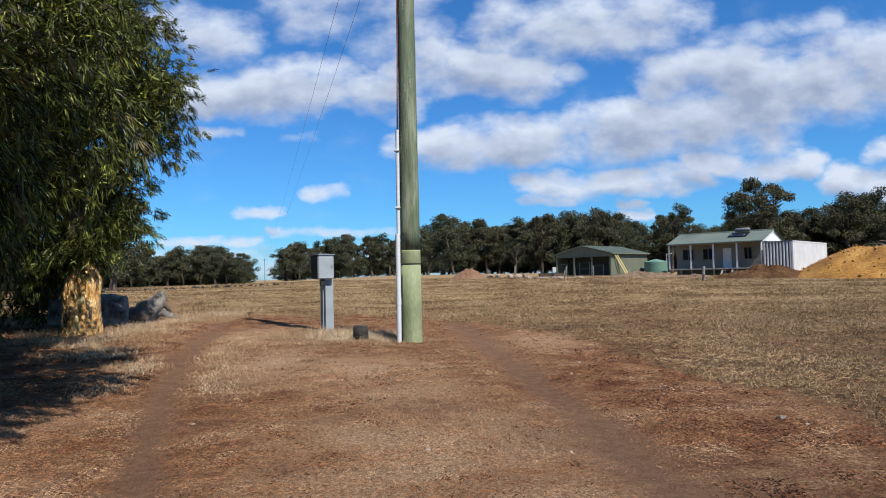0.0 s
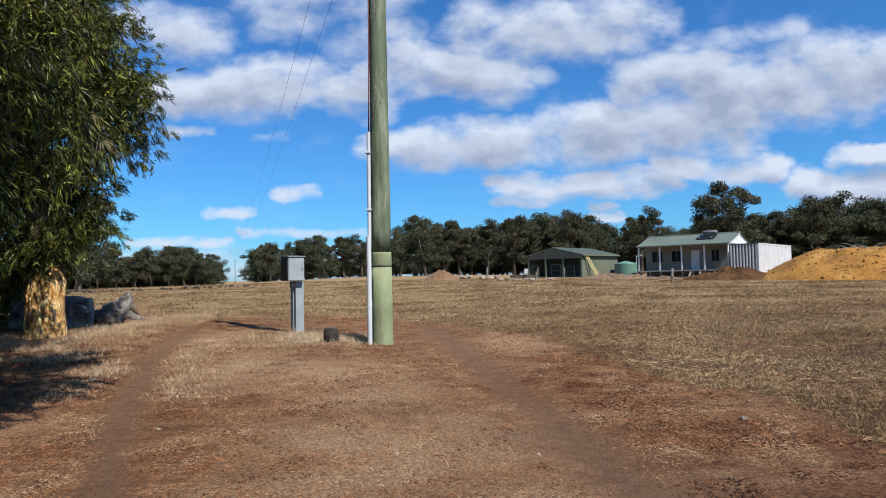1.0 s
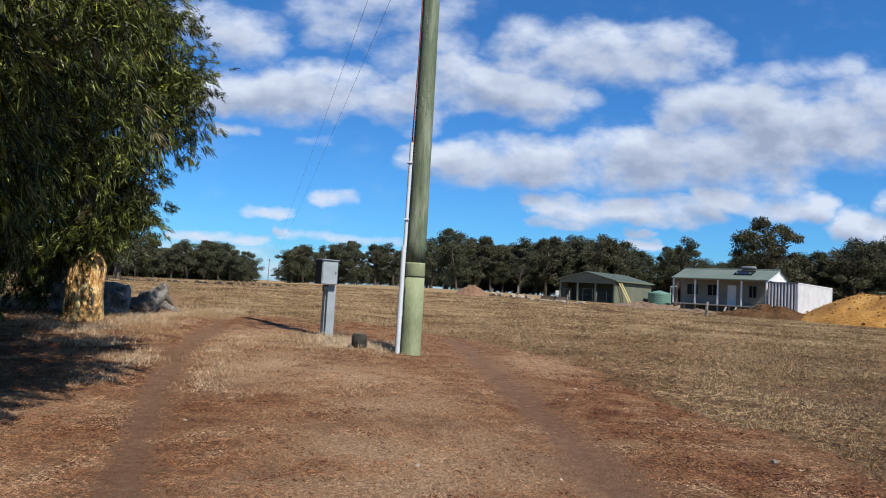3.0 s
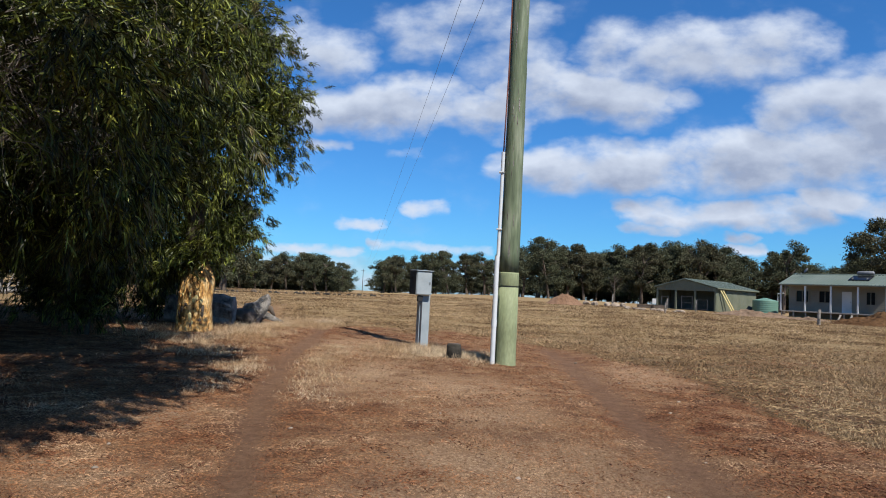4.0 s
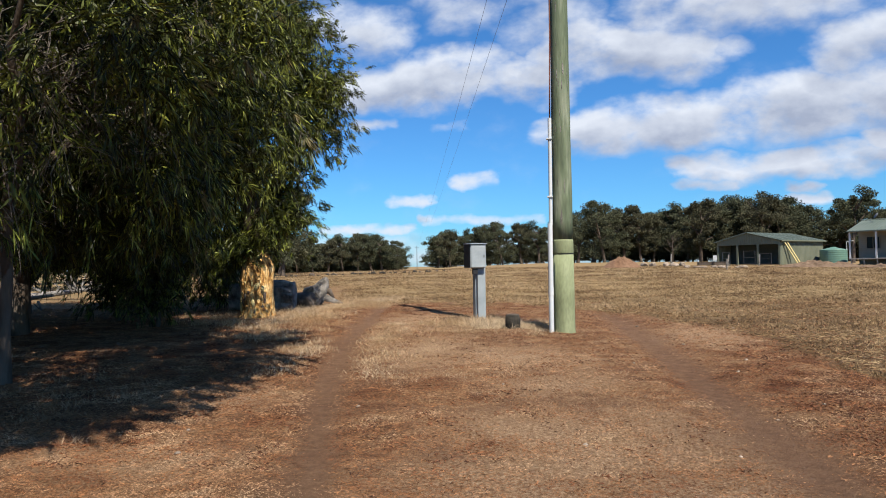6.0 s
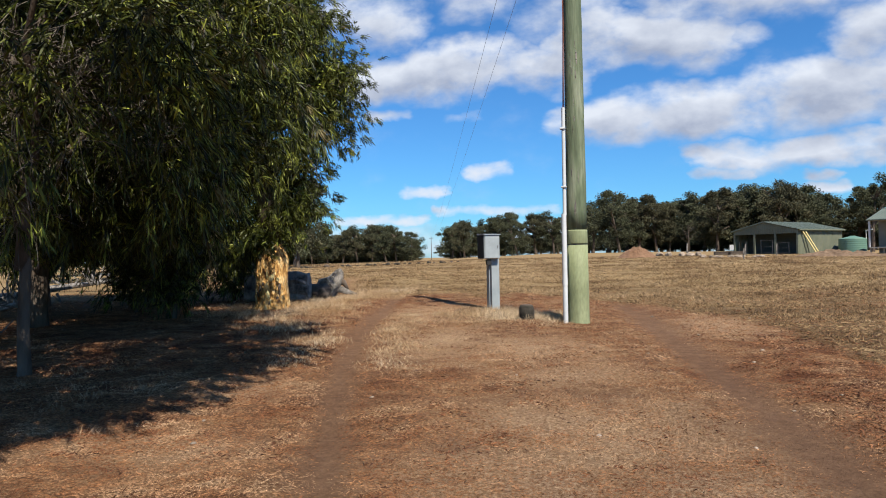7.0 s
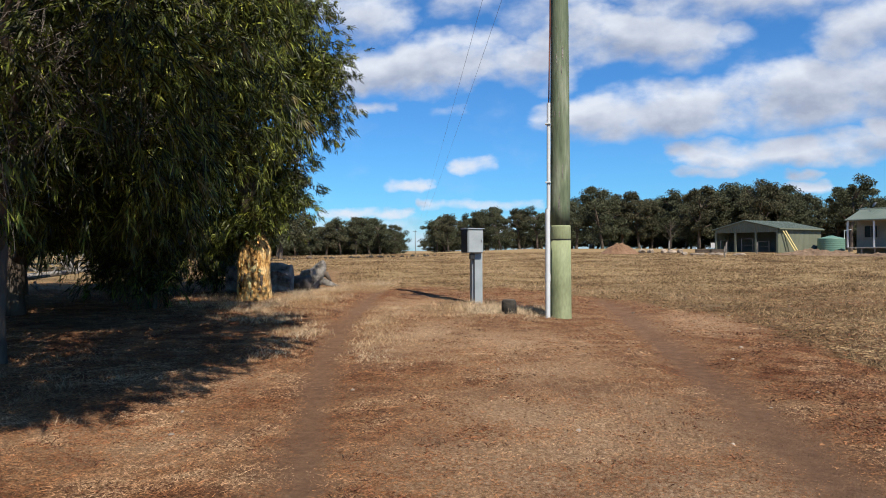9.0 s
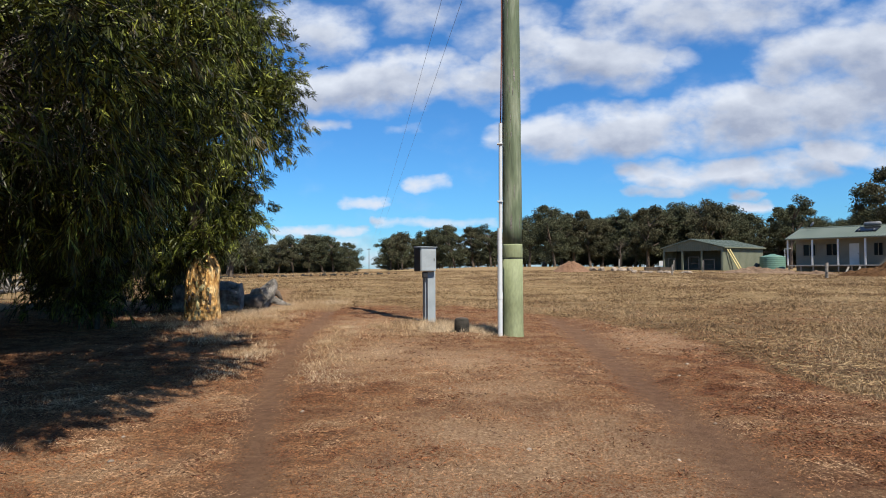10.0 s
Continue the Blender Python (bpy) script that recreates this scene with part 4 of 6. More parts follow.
def build_tree_row():
    # far tree of the row, with the stripped trunk
    ax, ay = -7.56, 14.3
    trunk = [("trunk", tube([(0, 0, -0.2), (0, 0, 0.0), (0.0, 0, 0.12), (0.02, 0, 0.6), (0.0, 0, 1.15), (-0.05, 0, 1.5)], [0.46, 0.40, 0.34, 0.31, 0.30, 0.28], 26, wobble=0.55), M_STRIPPED, "trunk stripped to ochre inner wood"),
             ("upper_trunk", tube([(-0.05, 0, 1.5), (-0.1, 0, 2.8), (-0.3, 0.1, 4.5), (-0.4, 0, 7.0)], [0.26, 0.22, 0.16, 0.08], 12, wobble=0.2), M_BARK, "")]
    blobs = [(-7.6, 13.7, 5.6, 2.7, 2.2, 1.6), (-6.4, 13.2, 5.7, 1.55, 1.5, 1.25), (-6.0, 13.4, 4.6, 1.25, 1.4, 0.95), (-6.6, 13.2, 3.6, 1.2, 1.3, 0.8),
             (-6.5, 13.4, 2.7, 0.95, 1.0, 0.75), (-7.0, 13.3, 2.2, 1.15, 0.9, 0.75), (-8.2, 13.3, 3.3, 1.8, 1.4, 1.4), (-7.4, 13.6, 7.6, 2.0, 2.0, 1.5),
             (-8.6, 13.0, 5.0, 1.8, 2.0, 1.9), (-9.6, 13.5, 3.2, 1.6, 1.4, 1.5), (-7.6, 13.8, 9.3, 1.5, 1.5, 1.1), (-5.55, 13.3, 5.3, 0.75, 0.8, 0.6), (-6.2, 13.5, 6.6, 0.9, 0.9, 0.7)]
    blobs = [(x * 1.10, y * 1.10, 1.5 + (z - 1.5) * 1.10, a * 0.97, b * 1.0, c * 1.05) for x, y, z, a, b, c in blobs]
    blobs += [(-7.5, 13.9, 2.05, 0.55, 0.22, 0.38), (-7.8, 13.9, 2.05, 0.4, 0.22, 0.35), (-8.4, 14.6, 2.0, 0.7, 0.5, 0.6)]
    limbs = [((ax, ay, 1.9), (-6.9, 14.8, 5.0), 0.11, 0.03), ((ax, ay, 2.5), (-9.6, 14.6, 5.2), 0.11, 0.03), ((ax - 0.2, ay, 3.5), (-7.2, 14.8, 7.0), 0.09, 0.03)]
    build_leafy_tree("tall leafy tree with a stripped ochre trunk beside the track", (ax, ay), trunk, blobs, limbs, 20, 30, 0.110, 0.0145, 0.35, 0.03, 60)
    r = np.random.default_rng(91)
    old = [ob for ob in scene.objects if ob.get("label", "").startswith("tall leafy tree with a stripped")][0]
    for i in range(90):
        a, z = r.uniform(-2.9, 0.3), r.uniform(0.05, 1.35)
        rad = float(np.interp(z, [0, 0.12, 0.6, 1.15, 1.5], [0.40, 0.345, 0.315, 0.305, 0.285])) + 0.012
        w, hgt = r.uniform(0.015, 0.05), r.uniform(0.06, 0.26)
        bm = bmesh.new()
        bmesh.ops.create_icosphere(bm, subdivisions=1, radius=1.0)
        bm.transform(pose(rad * math.cos(a), rad * math.sin(a), z, r.normal() * 9, r.normal() * 9, math.degrees(a)) @ Matrix.Diagonal((0.022, w, hgt / 2, 1)))
        part("bark_flake", bm, M_BARK if r.random() < 0.22 else M_STRIPPED if r.random() < 0.6 else M_TIMBER, old, "loose torn bark flake")
    # near tree of the row
    bx, by = -6.66, 6.55
    trunk = [("trunk", tube([(0, 0, -0.2), (0.02, 0, 0.1), (0.0, 0.02, 0.6), (0.06, 0, 1.3), (0.0, 0.05, 2.2), (-0.1, 0, 3.4), (0, 0, 5.2)], [0.095, 0.07, 0.058, 0.05, 0.045, 0.04, 0.03], 12, wobble=0.5), M_BARK, "thin dark grey trunk")]
    blobs = [(-6.3, 7.6, 4.2, 2.0, 1.8, 1.6), (-7.6, 7.4, 3.6, 1.8, 1.6, 1.5), (-6.2, 8.9, 3.7, 1.5, 1.5, 1.5), (-5.7, 7.6, 2.95, 1.0, 1.0, 0.85),
             (-6.9, 6.6, 2.6, 0.9, 0.9, 0.8), (-7.5, 8.6, 2.5, 1.3, 1.1, 0.9), (-6.6, 9.9, 2.7, 1.2, 1.0, 1.1), (-6.4, 7.4, 6.2, 1.9, 1.9, 1.1), (-5.4, 9.4, 5.4, 1.1, 1.3, 1.0),
             (-5.9, 5.6, 3.1, 1.1, 1.0, 1.1), (-6.9, 5.4, 2.7, 1.2, 0.8, 0.8), (-5.3, 6.4, 3.6, 1.1, 1.0, 1.0), (-7.8, 6.0, 4.0, 1.6, 1.4, 1.5), (-6.4, 11.0, 4.4, 1.5, 1.4, 1.6), (-7.6, 10.6, 3.0, 1.4, 1.2, 1.2)]
    # unseen boughs above the view, placed where their shadow darkens the verge
    over = [(-2.9, 4.4, 5.2, 1.0, 1.0, 0.6), (-2.7, 3.6, 4.9, 0.9, 1.3, 0.6), (-2.5, 5.2, 5.4, 0.9, 1.2, 0.6), (-3.4, 2.2, 5.0, 1.2, 1.0, 0.6), (-4.0, 3.8, 5.2, 1.4, 1.3, 0.6), (-3.6, 5.6, 5.7, 1.2, 1.2, 0.5), (-2.6, 2.6, 5.0, 0.9, 0.9, 0.5), (-3.0, 7.0, 6.5, 1.0, 1.3, 0.7), (-4.6, 2.5, 5.0, 1.4, 1.2, 0.7), (-6.0, 3.4, 4.6, 1.6, 1.4, 0.9)]
    limbs = [((bx, by, 1.5), (-5.4, 5.6, 4.6), 0.07, 0.02), ((bx, by, 1.9), (-7.8, 7.4, 3.6), 0.07, 0.02), ((bx, by, 2.3), (-6.2, 8.6, 3.9), 0.06, 0.02), ((-5.4, 5.6, 4.6), (-2.9, 4.2, 5.2), 0.05, 0.015), ((-5.4, 5.6, 4.6), (-4.4, 2.6, 5.0), 0.05, 0.015), ((bx, by, 3.2), (-6.0, 7.0, 6.0), 0.06, 0.02)]
    build_leafy_tree("leafy tree with a thin dark trunk shading the track verge", (bx, by), trunk, blobs, limbs, 9, 24, 0.185, 0.0185, 0.75, 0.06, 420, low=1.6, shade=over, bare_side=(-6.3, 6.2, 3.2, 1.5, 2.2, 1.3))
    # a darker tree between and behind them
    cx, cy = -10.8, 11.0
    trunk = [("trunk", tube([(0, 0, -0.2), (0, 0, 0.5), (0.15, 0, 2.0), (0, 0, 4.5), (0, 0, 6.5)], [0.22, 0.18, 0.15, 0.11, 0.05], 12, wobble=0.25), M_BARK, "")]
    blobs = [(-10.6, 11.0, 4.2, 2.4, 2.2, 2.0), (-9.2, 11.2, 4.6, 2.0, 1.8, 2.0), (-12.2, 10.0, 3.6, 2.0, 1.8, 1.8), (-9.0, 10.6, 2.7, 1.3, 1.2, 1.0), (-10.5, 11, 6.6, 2.4, 2.4, 1.5), (-8.4, 11.4, 6.4, 1.6, 1.6, 1.4),
             (-8.9, 12.0, 1.9, 1.3, 1.1, 0.9), (-10.8, 12.4, 1.8, 1.5, 1.2, 0.9), (-12.6, 12.0, 2.0, 1.6, 1.2, 1.1), (-9.6, 9.6, 2.2, 1.2, 1.0, 1.0)]
    limbs = [((cx, cy, 1.2), (-9.2, 10.2, 3.0), 0.09, 0.03), ((cx, cy, 1.6), (-12.2, 10.2, 3.6), 0.08, 0.03)]
    build_leafy_tree("dark leafy tree in the shaded tree row", (cx, cy), trunk, blobs, limbs, 7, 20, 0.18, 0.022, 0.7, 0.02, 40, low=1.4)
    dx, dy = -14.5, 15.0
    trunk = [("trunk", tube([(0, 0, -0.2), (0, 0, 0.5), (-0.1, 0, 2.0), (0, 0, 5.0)], [0.2, 0.16, 0.13, 0.05], 12, wobble=0.25), M_BARK, "")]
    blobs = [(-13.6, 15.0, 3.6, 2.2, 2.0, 1.8), (-15.8, 15.0, 3.4, 2.2, 2.0, 1.8), (-12.2, 15.4, 2.0, 1.5, 1.2, 0.9), (-14.6, 14.4, 1.9, 1.6, 1.2, 0.8), (-17.2, 14.0, 2.0, 1.8, 1.4, 1.0), (-11.2, 15.6, 3.6, 1.8, 1.5, 1.8), (-14.5, 15.0, 5.6, 2.6, 2.2, 1.4), (-10.2, 15.4, 2.0, 1.1, 1.0, 0.8)]
    limbs = [((dx, dy, 1.0), (-12.4, 14.8, 2.6), 0.08, 0.03), ((dx, dy, 1.3), (-16.4, 14.4, 2.8), 0.08, 0.03)]
    build_leafy_tree("dark leafy tree in the shaded tree row", (dx, dy), trunk, blobs, limbs, 6, 18, 0.2, 0.026, 0.6, 0.02, 40)
    # a tree left of the view, added to deepen the row's shade
    ex, ey = -11.5, 4.5
    trunk = [("trunk", tube([(0, 0, -0.2), (0, 0, 0.5), (0.1, 0, 2.0), (0, 0, 5.0)], [0.2, 0.16, 0.13, 0.05], 12, wobble=0.25), M_BARK, "")]
    blobs = [(-11.0, 5.0, 4.0, 2.4, 2.2, 1.8), (-9.4, 6.0, 3.2, 1.6, 1.5, 1.3), (-12.4, 7.0, 3.2, 2.0, 1.8, 1.6), (-9.0, 3.2, 4.2, 2.0, 1.8, 1.5), (-11.0, 5.0, 6.0, 2.6, 2.4, 1.4), (-11.0, 8.2, 2.2, 1.4, 1.2, 0.9)]
    limbs = [((ex, ey, 1.0), (-9.6, 5.8, 3.0), 0.08, 0.03), ((ex, ey, 1.3), (-12.2, 6.8, 3.0), 0.08, 0.03)]
    build_leafy_tree("dark leafy tree in the shaded tree row", (ex, ey), trunk, blobs, limbs, 6, 18, 0.18, 0.024, 0.6, 0.02, 40, low=1.4)
    for sx, sy, r in ((-8.7, 12.3, 0.8), (-10.6, 13.6, 1.0), (-9.9, 16.6, 0.9), (-11.3, 16.2, 1.0)):
        trunk = [("trunk", tube([(0, 0, -0.1), (0.05, 0, 0.5), (0, 0.05, 1.2)], [0.05, 0.04, 0.02], 8), M_BARK, "")]
        blobs = [(sx, sy, 1.15, r, r * 0.8, 0.75), (sx + 0.3 * r, sy - 0.3, 1.7, r * 0.8, r * 0.7, 0.6)]
        build_leafy_tree("low dark leafy shrub in deep tree shade", (sx, sy), trunk, blobs, [], 9, 20, 0.15, 0.018, 0.6, 0.05, 20, 0.25, "shrub")


build_tree_row()


# ---- gum trees round the paddock ----
def gum_tree(seed, height, spread_m, mat, clear=0.28, clumps=26, leaves=280):
    """A gum tree of the given height with an open crown of leaf clumps; made at the origin, far below the ground, as a pattern."""
    r = np.random.default_rng(seed)
    root = thing("gum_tree", "dark olive gum tree with an uneven crown at the paddock edge", "tree", None, "gum trees round the paddock")
    lean = r.normal(size=2) * 0.05 * height
    top = Vector((lean[0], lean[1], height * 0.72))
    path = [Vector((0, 0, -0.5)), Vector((0, 0, 0.3)), top * 0.4 + Vector((*r.normal(size=2) * 0.2, 0)), top]
    part("trunk", tube(path, [0.030 * height, 0.025 * height, 0.018 * height, 0.006 * height], 8, wobble=0.2), M_BARK, root, smooth=True)
    pts = []
    for i in range(7):
        a = i * 2.4 + r.random()
        t = r.uniform(0.35, 0.9)
        s = top * t
        e = s + Vector((math.cos(a) * spread_m * r.uniform(0.3, 0.62), math.sin(a) * spread_m * r.uniform(0.3, 0.62), height * r.uniform(0.08, 0.26)))
        part("limb", tube([s, s.lerp(e, 0.5) + Vector((0, 0, 0.02 * height)), e], [0.012 * height, 0.008 * height, 0.004 * height], 6), M_BARK, root)
        pts.append(e)
    cs, rs = [], []
    for i in range(clumps):
        t = r.random()
        zc = height * (clear + (0.93 - clear) * t)
        rad = spread_m * math.sin(math.pi * min(1, 0.22 + 0.68 * t)) * math.sqrt(r.random()) * 0.95
        a = r.uniform(0, 6.283)
        base = np.array([math.cos(a) * rad + lean[0] * t, math.sin(a) * rad + lean[1] * t, zc])
        if i < 7:
            base = 0.4 * base + 0.6 * np.array(pts[i])
        cs.append(base)
        rs.append(np.array([1, 1, 0.68]) * spread_m * r.uniform(0.12, 0.27))
    d = unit(r.normal(size=(clumps * leaves, 3)))
    rad = 1.15 - 0.8 * r.random(len(d)) ** 0.9
    c = np.repeat(np.array(cs), leaves, 0) + d * rad[:, None] * np.repeat(np.array(rs), leaves, 0)
    c[:, 2] = np.minimum(c[:, 2], height)
    way = unit(d * 0.5 + r.normal(size=d.shape) * 0.6 + np.array([0, 0, -0.3]))
    n = len(c)
    v, f = spikes(c, way, 0.026 * height * r.uniform(0.6, 1.2, n), 0.0145 * height * r.uniform(0.7, 1.3, n))
    part("crown", array_mesh("crown", v, f, mat), None, root)
    return root


def build_gums():
    sorts = [gum_tree(11, 12, 5.4, M_GUM_LEAF, 0.20, 42), gum_tree(12, 12, 4.6, M_GUM_LEAF_B, 0.16, 42), gum_tree(13, 12, 6.0, M_GUM_LEAF, 0.12, 50), gum_tree(14, 12, 5.0, M_GUM_LEAF_B, 0.22, 40), gum_tree(15, 12, 6.4, M_GUM_LEAF, 0.08, 56), gum_tree(16, 12, 4.0, M_GUM_LEAF, 0.42, 26, 300)]
    used = set()
    # skyline: across slope, top slope from the eye
    sky_u = [-0.75, -0.62, -0.50, -0.41, -0.36, -0.31, -0.285, -0.26, -0.24, -0.184, -0.118, -0.068, 0.015, 0.081, 0.156, 0.231, 0.28, 0.335, 0.38, 0.43, 0.47, 0.545, 0.60, 0.64, 0.72, 0.85]
    sky_t = [0.07, 0.06, 0.058, 0.046, 0.057, 0.054, 0.034, 0.018, 0.056, 0.060, 0.065, 0.070, 0.088, 0.079, 0.089, 0.096, 0.075, 0.088, 0.083, 0.085, 0.095, 0.090, 0.110, 0.117, 0.126, 0.13]
    r = np.random.default_rng(3)
    spots = []
    u = -0.74
    while u < 0.86:
        deep = 170 if u < -0.25 else 150 - 55 * min(1, max(0, u))
        gap = -0.275 < u < -0.245
        if not gap:
            spots.append((u, deep + r.uniform(-6, 6), r.uniform(0.92, 1.03) if u < 0.26 else r.uniform(0.72, 1.03)))
            if u < 0.26 or r.random() < 0.4:
                spots.append((u + r.uniform(-0.01, 0.01), deep + r.uniform(14, 34), r.uniform(0.80, 0.96)))
            spots.append((u + r.uniform(-0.01, 0.01), deep + r.uniform(8, 16), r.uniform(0.42, 0.6)))
            spots.append((u + r.uniform(-0.012, 0.012), deep + r.uniform(16, 26), r.uniform(0.25, 0.42)))
            if r.random() < 0.7:
                spots.append((u + 0.008, deep + r.uniform(36, 50), r.uniform(0.22, 0.34)))
        u += r.uniform(0.016, 0.030)
    # single trees that stand out
    spots += [(0.472, 104, 1.46), (0.335, 98, 1.14), (0.455, 112, 1.25), (0.60, 108, 1.05), (0.015, 138, 1.03), (0.23, 128, 1.04)]
    for i, (u, y, k) in enumerate(spots):
        x = u * y
        z = gz(x, y)
        top = 1.5 + y * float(np.interp(u, sky_u, sky_t)) * k
        h = max(2.5, top - z)
        s = h / 12 * 1.02
        j = int(r.integers(len(sorts)))
        if k < 0.61:
            j = 4
        if (0.325 < u < 0.345) and y < 100:
            j = 5
        wide = s * r.uniform(0.9, 1.25) * (1.7 if k < 0.61 else 1.0)
        m = pose(x, y, z - 0.05, 0, 0, r.uniform(0, 360)) @ Matrix.Diagonal((wide, wide, s, 1))
        if j in used:
            ob = copy_thing(sorts[j], Matrix())
        else:
            ob = sorts[j]
            used.add(j)
        ob.matrix_basis = m
    for j, ob in enumerate(sorts):
        if j not in used:
            ob.matrix_basis = pose(150 + 9 * j, 170, gz(150, 170))
    # nearer trees further along the row on the left
    for x, y, h, j in ((-17.8, 33.0, 4.2, 2), (-22.5, 42.0, 5.5, 4), (-24.0, 50.0, 8.0, 1), (-26.0, 30.0, 7.5, 4), (-33.0, 38.0, 8.0, 2), (-30.0, 62.0, 8.0, 0)):
        ob = copy_thing(sorts[j], Matrix())
        s = h / 12
        ob.matrix_basis = pose(x, y, gz(x, y) - 0.05, 0, 0, 40 * j + x) @ Matrix.Diagonal((s, s, s, 1))


build_gums()


# ---- house, shed and yard ----
ACROSS, INWARD = Vector((0.719, -0.695, 0)), Vector((0.695, 0.719, 0))


def yard_pose(x, y, z):
    """Local x runs along the fronts of the buildings to their near corner, local y inwards."""
    return pose(x, y, z, 0, 0, math.degrees(math.atan2(-0.695, 0.719)))


def ribbed(x0, x1, z0, z1, y, depth, pitch, bm=None):
    """A sheet of trapezoid ribs in the plane y, facing -y."""
    bm = bm or bmesh.new()
    pts, x = [], x0
    while x < x1 - 1e-6:
        for f, d in ((0.0, 0), (0.5, 0), (0.6, depth), (0.9, depth)):
            q = x + f * pitch
            if q <= x1:
                pts.append((q, d))
        x += pitch
    pts.append((x1, 0))
    lo = [bm.verts.new((a, y - d, z0)) for a, d in pts]
    hi = [bm.verts.new((a, y - d, z1)) for a, d in pts]
    for i in range(len(pts) - 1):
        bm.faces.new((lo[i], lo[i + 1], hi[i + 1], hi[i]))
    return bm


def slab(corners, thick, bm=None):
    """A flat plate from four corners, thickened downwards."""
    bm = bm or bmesh.new()
    a = [bm.verts.new(c) for c in corners]
    b = [bm.verts.new((c[0], c[1], c[2] - thick)) for c in corners]
    bm.faces.new(a)
    bm.faces.new(b[::-1])
    for i in range(4):
        j = (i + 1) % 4
        bm.faces.new((a[j], a[i], b[i], b[j]))
    bmesh.ops.recalc_face_normals(bm, faces=bm.faces[:])
    return bm


def roof_sheet(x0, x1, y_eave, z_eave, y_ridge, z_ridge, pitch=0.32):
    """One folded roof sheet with ribs from eave to ridge."""
    pts, x = [], x0
    while x < x1:
        for f, d in ((0.0, 0.0), (0.72, 0.0), (0.78, 0.045), (0.94, 0.045)):
            if x + f * pitch <= x1:
                pts.append((x + f * pitch, d))
        x += pitch
    pts.append((x1, 0.0))
    bm = bmesh.new()
    rows = [[bm.verts.new((a, y, z + d + t)) for a, d in pts] for y, z, t in ((y_eave, z_eave, 0), (y_ridge, z_ridge, 0), (y_ridge, z_ridge, -0.05), (y_eave, z_eave, -0.05))]
    for r0, r1 in ((rows[0], rows[1]), (rows[1], rows[2]), (rows[2], rows[3]), (rows[3], rows[0])):
        for i in range(len(pts) - 1):
            bm.faces.new((r0[i], r0[i + 1], r1[i + 1], r1[i]))
    bmesh.ops.recalc_face_normals(bm, faces=bm.faces[:])
    return bm


def window(parent, x0, x1, z0, z1, y):
    w = part("window", box(x0, x1, y - 0.05, y - 0.012, z0, z1), M_GLASS, parent, "dark aluminium window")
    for a, b, c, d in ((x0 - 0.05, x1 + 0.05, z0 - 0.06, z0), (x0 - 0.05, x1 + 0.05, z1, z1 + 0.05), (x0 - 0.05, x0, z0, z1), (x1, x1 + 0.05, z0, z1), ((x0 + x1) / 2 - 0.025, (x0 + x1) / 2 + 0.025, z0 + 0.005, z1 - 0.005)):
        part("frame", box(a, b, y - 0.08, y - 0.01, c, d), M_CREAM, w)
    return w


